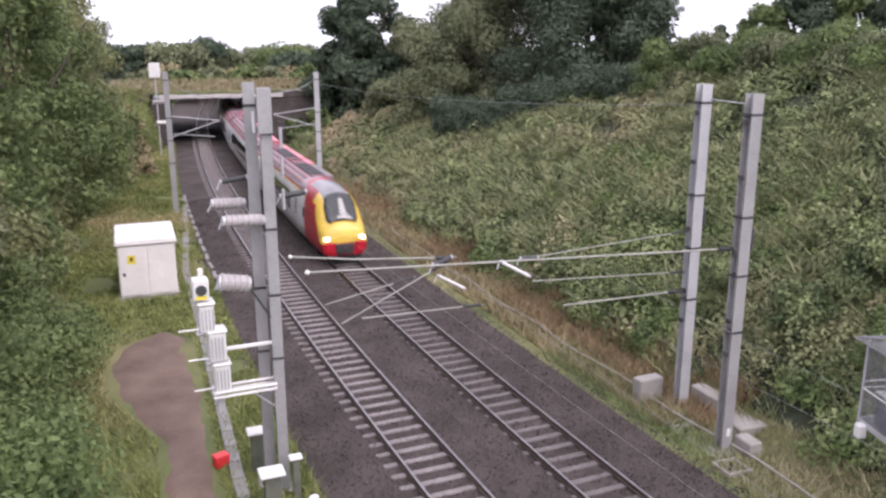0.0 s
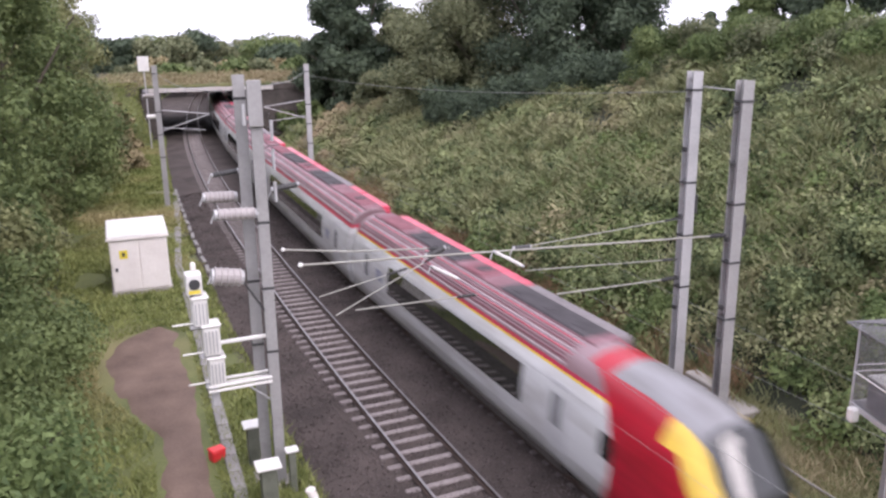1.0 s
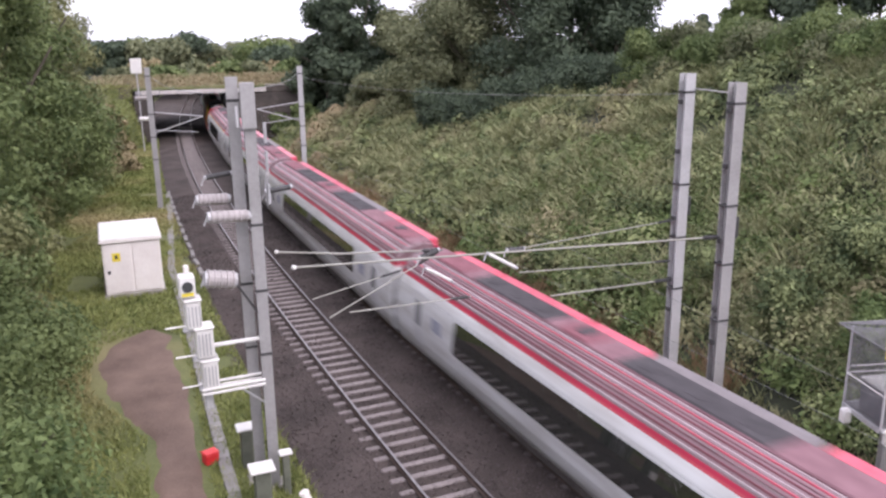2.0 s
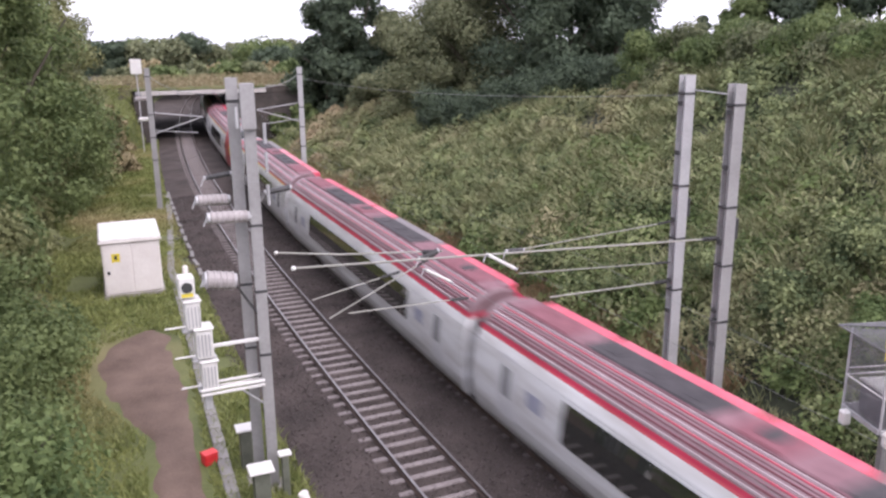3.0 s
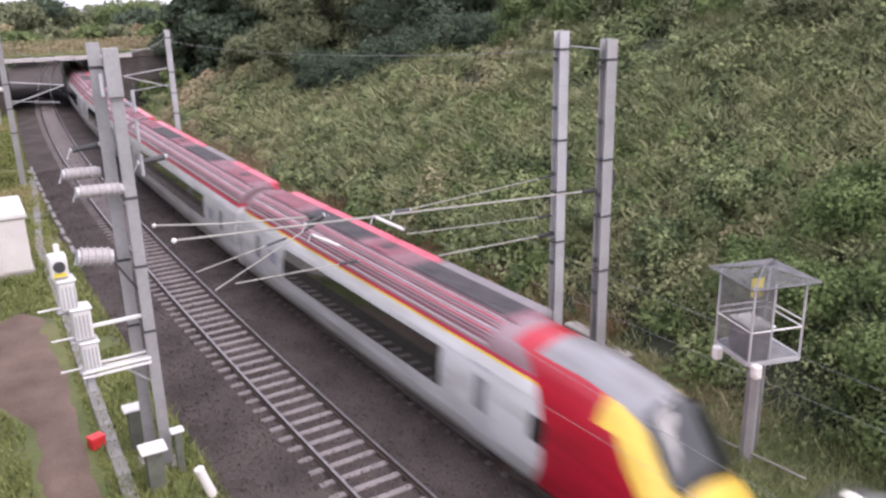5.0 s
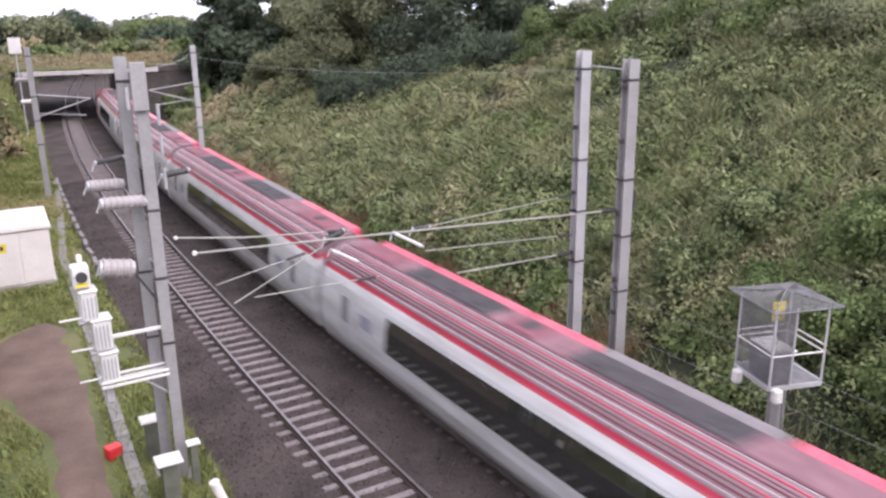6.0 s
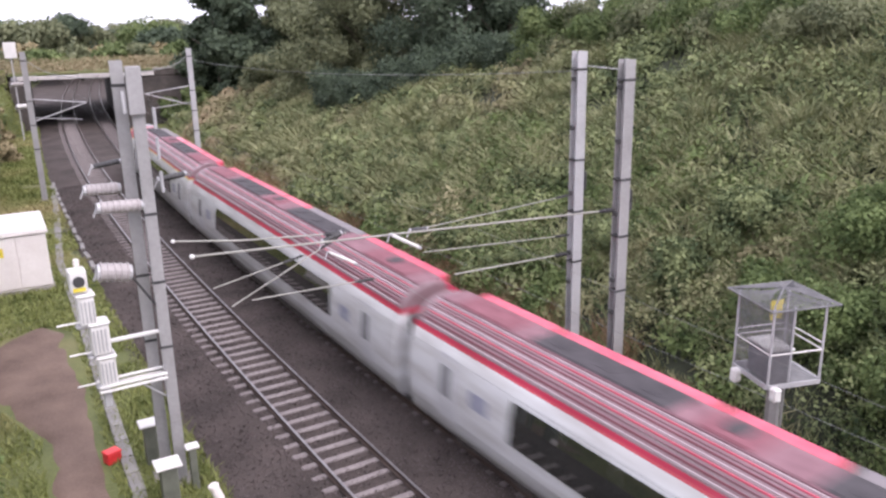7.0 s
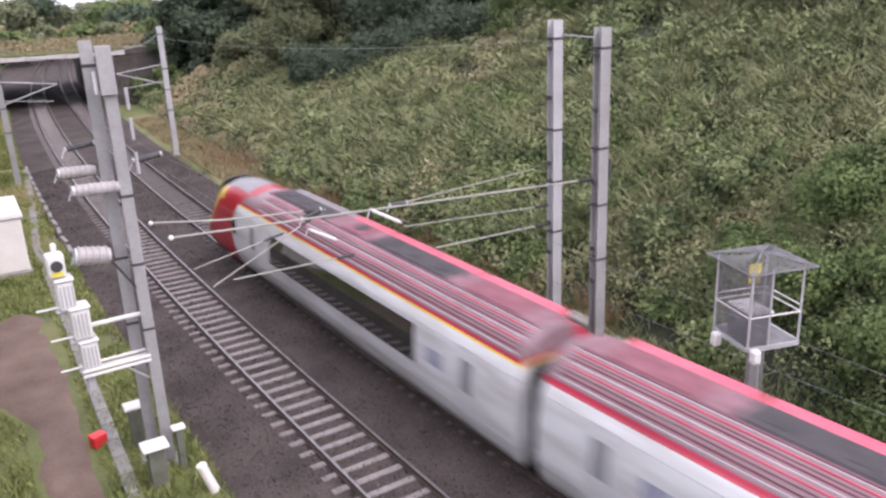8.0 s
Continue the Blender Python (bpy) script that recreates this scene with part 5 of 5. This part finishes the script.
def footing_blocks():
    for i, (x, y, w, d, h, yaw) in enumerate(((18.45, 18.75, 0.95, 0.45, 0.9, -6), (19.75, 17.1, 0.5, 1.7, 0.55, -8), (19.7, 15.7, 1.3, 1.2, 0.2, -14), (18.5, 14.6, 0.45, 0.7, 0.5, -10))):
        z = float(ground_z(x - float(CX(y)), y))
        bm = bmesh.new()
        box(bm, -w / 2, w / 2, -d / 2, d / 2, -0.4, h, 0.04)
        ob = part("concrete_block", bm, CONC)
        ob.matrix_world = pose(x, y, z, 0, 0, yaw)
        tagged(ob, "weathered pale concrete block by the masts", "concrete block", "concrete blocks by the masts")
    for x, y in ((18.2, 17.1), (17.4, 14.2)):
        z = float(ground_z(x - float(CX(y)), y))
        t = thing("drain_pit", pose(x, y, z, 0, 0, -10), "square concrete pit rim round a near-black fill for its shade", "drain pit", "drain pits")
        for a, b, c, d in ((-0.4, 0.4, -0.4, -0.3), (-0.4, 0.4, 0.3, 0.4), (-0.4, -0.3, -0.3, 0.3), (0.3, 0.4, -0.3, 0.3)):
            bm = bmesh.new()
            box(bm, a, b, c, d, -0.2, 0.12, 0.015)
            part("rim", bm, CONC, t)
        # black fill in place of the shade down in the pit
        bm = bmesh.new()
        box(bm, -0.3, 0.3, -0.3, 0.3, -0.2, 0.03)
        part("pit_dark", bm, BLACK, t)
    wire("lineside_cable", [Vector((float(CX(y)) + 8.5 + 0.1 * math.sin(y), y, float(ground_z(8.5, y)) + 0.28)) for y in np.linspace(8, 46, 40)], 0.03, CONC, "pale lineside cable along the foot of the bank", "cable", "")
    rng = random.Random(8)
    for i in range(13):
        y = 41 + i * 1.9
        x = float(CX(y)) - 3.05
        bm = bmesh.new()
        box(bm, -0.1, 0.1, -0.6, 0.6, -0.1, 0.12, 0.02)
        ob = part("edging_stone", bm, TROUGH)
        ob.matrix_world = pose(x, y, float(ground_z(-3.05, y)), 0, 0, -math.degrees(math.atan(slope_x(y))) + rng.uniform(-4, 4))
        tagged(ob, "pale edging stone beside the ballast", "edging stone", "edging stones")


footing_blocks()


def post_stub():
    t = thing("marker_post", pose(6.3, 17.25, -0.3, 0, 0, 0), "short leaning cream marker post in the grass", "post")
    bm = bmesh.new()
    rod(bm, (0, 0, 0), (-0.22, 0.1, 0.75), 0.13, 0.12, 12)
    part("shaft", bm, CREAM, t)
    bm = bmesh.new()
    rod(bm, (-0.22, 0.1, 0.75), (-0.235, 0.107, 0.80), 0.14, 0.12, 12)
    part("cap", bm, CREAM, t)


post_stub()


# ---------- caged platform on a post ----------
def cage():
    c = thing("caged_platform", pose(17.42, 9.58, -0.3, 0, 0, -24), "galvanised caged equipment platform on a post", "platform")
    H = 0.69
    f = 3.16

    def bx(name, x0, x1, y0, y1, z0, z1, mt, parent=c, label="", bev=0.0):
        bm = bmesh.new()
        box(bm, x0, x1, y0, y1, z0, z1, bev)
        return part(name, bm, mt, parent, label)

    def bar(name, a, b, r, mt=GALV_DULL, parent=c):
        bm = bmesh.new()
        rod(bm, a, b, r, seg=6)
        return part(name, bm, mt, parent)

    bar("post", (0.1, 0.1, -0.4), (0.1, 0.1, f), 0.17)
    for x in (0.45, 0.68):
        bar("ladder_rail", (x, 0.5, -0.3), (x, 0.5, f + 0.1), 0.035)
    for k in range(8):
        bar("ladder_rung", (0.45, 0.5, 0.1 + k * 0.28), (0.68, 0.5, 0.1 + k * 0.28), 0.018)
    fl = bx("floor", -H, H, -H, H, f, f + 0.06, MESHPLATE, label="grey floor grating")
    for x0, x1, y0, y1 in ((-H, H, -H - 0.05, -H), (-H, H, H, H + 0.05), (-H - 0.05, -H, -H, H), (H, H + 0.05, -H, H)):
        bx("edge_angle", x0, x1, y0, y1, f - 0.04, f + 0.07, GALV, fl)
    for x, y in ((-H, -H), (H, -H), (-H, H), (H, H), (-0.15, -H)):
        bar("corner_post", (x, y, f), (x, y, f + 1.98), 0.03, GALV)
    for z in (0.82, 0.98):
        for a, b in (((-H, -H), (H, -H)), ((H, -H), (H, H)), ((H, H), (-H, H)), ((-H, H), (-H, -H))):
            if z < 0.9 or a[0] > 0:
                bar("hand_rail", (*a, f + z), (*b, f + z), 0.022, WHITE)
    # mesh roof: many thin bars in a shallow pyramid
    apex = Vector((0, 0, f + 2.2))
    R = 0.9
    bm = bmesh.new()
    ring = [Vector((-R, -R, f + 1.98)), Vector((R, -R, f + 1.98)), Vector((R, R, f + 1.98)), Vector((-R, R, f + 1.98))]
    for i in range(4):
        a, b = ring[i], ring[(i + 1) % 4]
        rod(bm, a, b, 0.02, seg=5)
        rod(bm, a, apex, 0.02, seg=5)
        for k in range(1, 22):
            p = a.lerp(b, k / 22)
            rod(bm, p, p.lerp(apex, 1 - abs(2 * k / 22 - 1)), 0.009, seg=3)
        for k in range(1, 14):
            rod(bm, a.lerp(apex, k / 14), b.lerp(apex, k / 14), 0.009, seg=3)
    part("mesh_roof", bm, MESHWIRE, c, "grey wire mesh roof")
    for s, (a, b) in enumerate((((-H, -H), (-0.15, -H)), ((-H, H), (-H, -H)))):
        bm = bmesh.new()
        a3, b3 = Vector((*a, f + 0.1)), Vector((*b, f + 0.1))
        for k in range(0, 25):
            p = a3.lerp(b3, k / 24)
            rod(bm, p, p + Vector((0, 0, 1.85)), 0.0075, seg=3)
        for k in range(0, 40):
            h = Vector((0, 0, 1.85 * k / 40))
            rod(bm, a3 + h, b3 + h, 0.0075, seg=3)
        part("mesh_panel", bm, MESHWIRE, c, "grey wire mesh side")
    e = bx("equipment_box", -0.60, -0.02, -0.60, 0.3, f + 0.08, f + 0.84, DARKBOX, label="dark grey equipment box", bev=0.03)
    bx("box_lid", -0.63, 0.02, -0.63, 0.34, f + 0.84, f + 0.89, WHITE, e, "white lid", 0.02)
    for x, y in ((-H - 0.12, 0.4), (-0.55, -H - 0.12)):
        bx("floodlight", x - 0.11, x + 0.11, y - 0.11, y + 0.11, f - 0.3, f + 0.05, WHITE, label="white lamp housing under the floor", bev=0.04)
    bx("notice", 0.2, 0.55, H - 0.02, H + 0.01, f + 1.1, f + 1.6, YELLOW, label="faded yellow notice")


MESHPLATE = mat("floor_grating", (0.17, 0.17, 0.175), (0.27, 0.27, 0.275), rough=0.7, metal=0.2, scale=3, fine=40, bump=0.3)
MESHWIRE = mat("mesh_wire", (0.13, 0.13, 0.135), (0.24, 0.24, 0.245), rough=0.7, metal=0.2, bump=0)
DARKBOX = mat("dark_grey_paint", (0.10, 0.10, 0.115), (0.16, 0.16, 0.175), rough=0.5, bump=0.05)
cage()

motions()
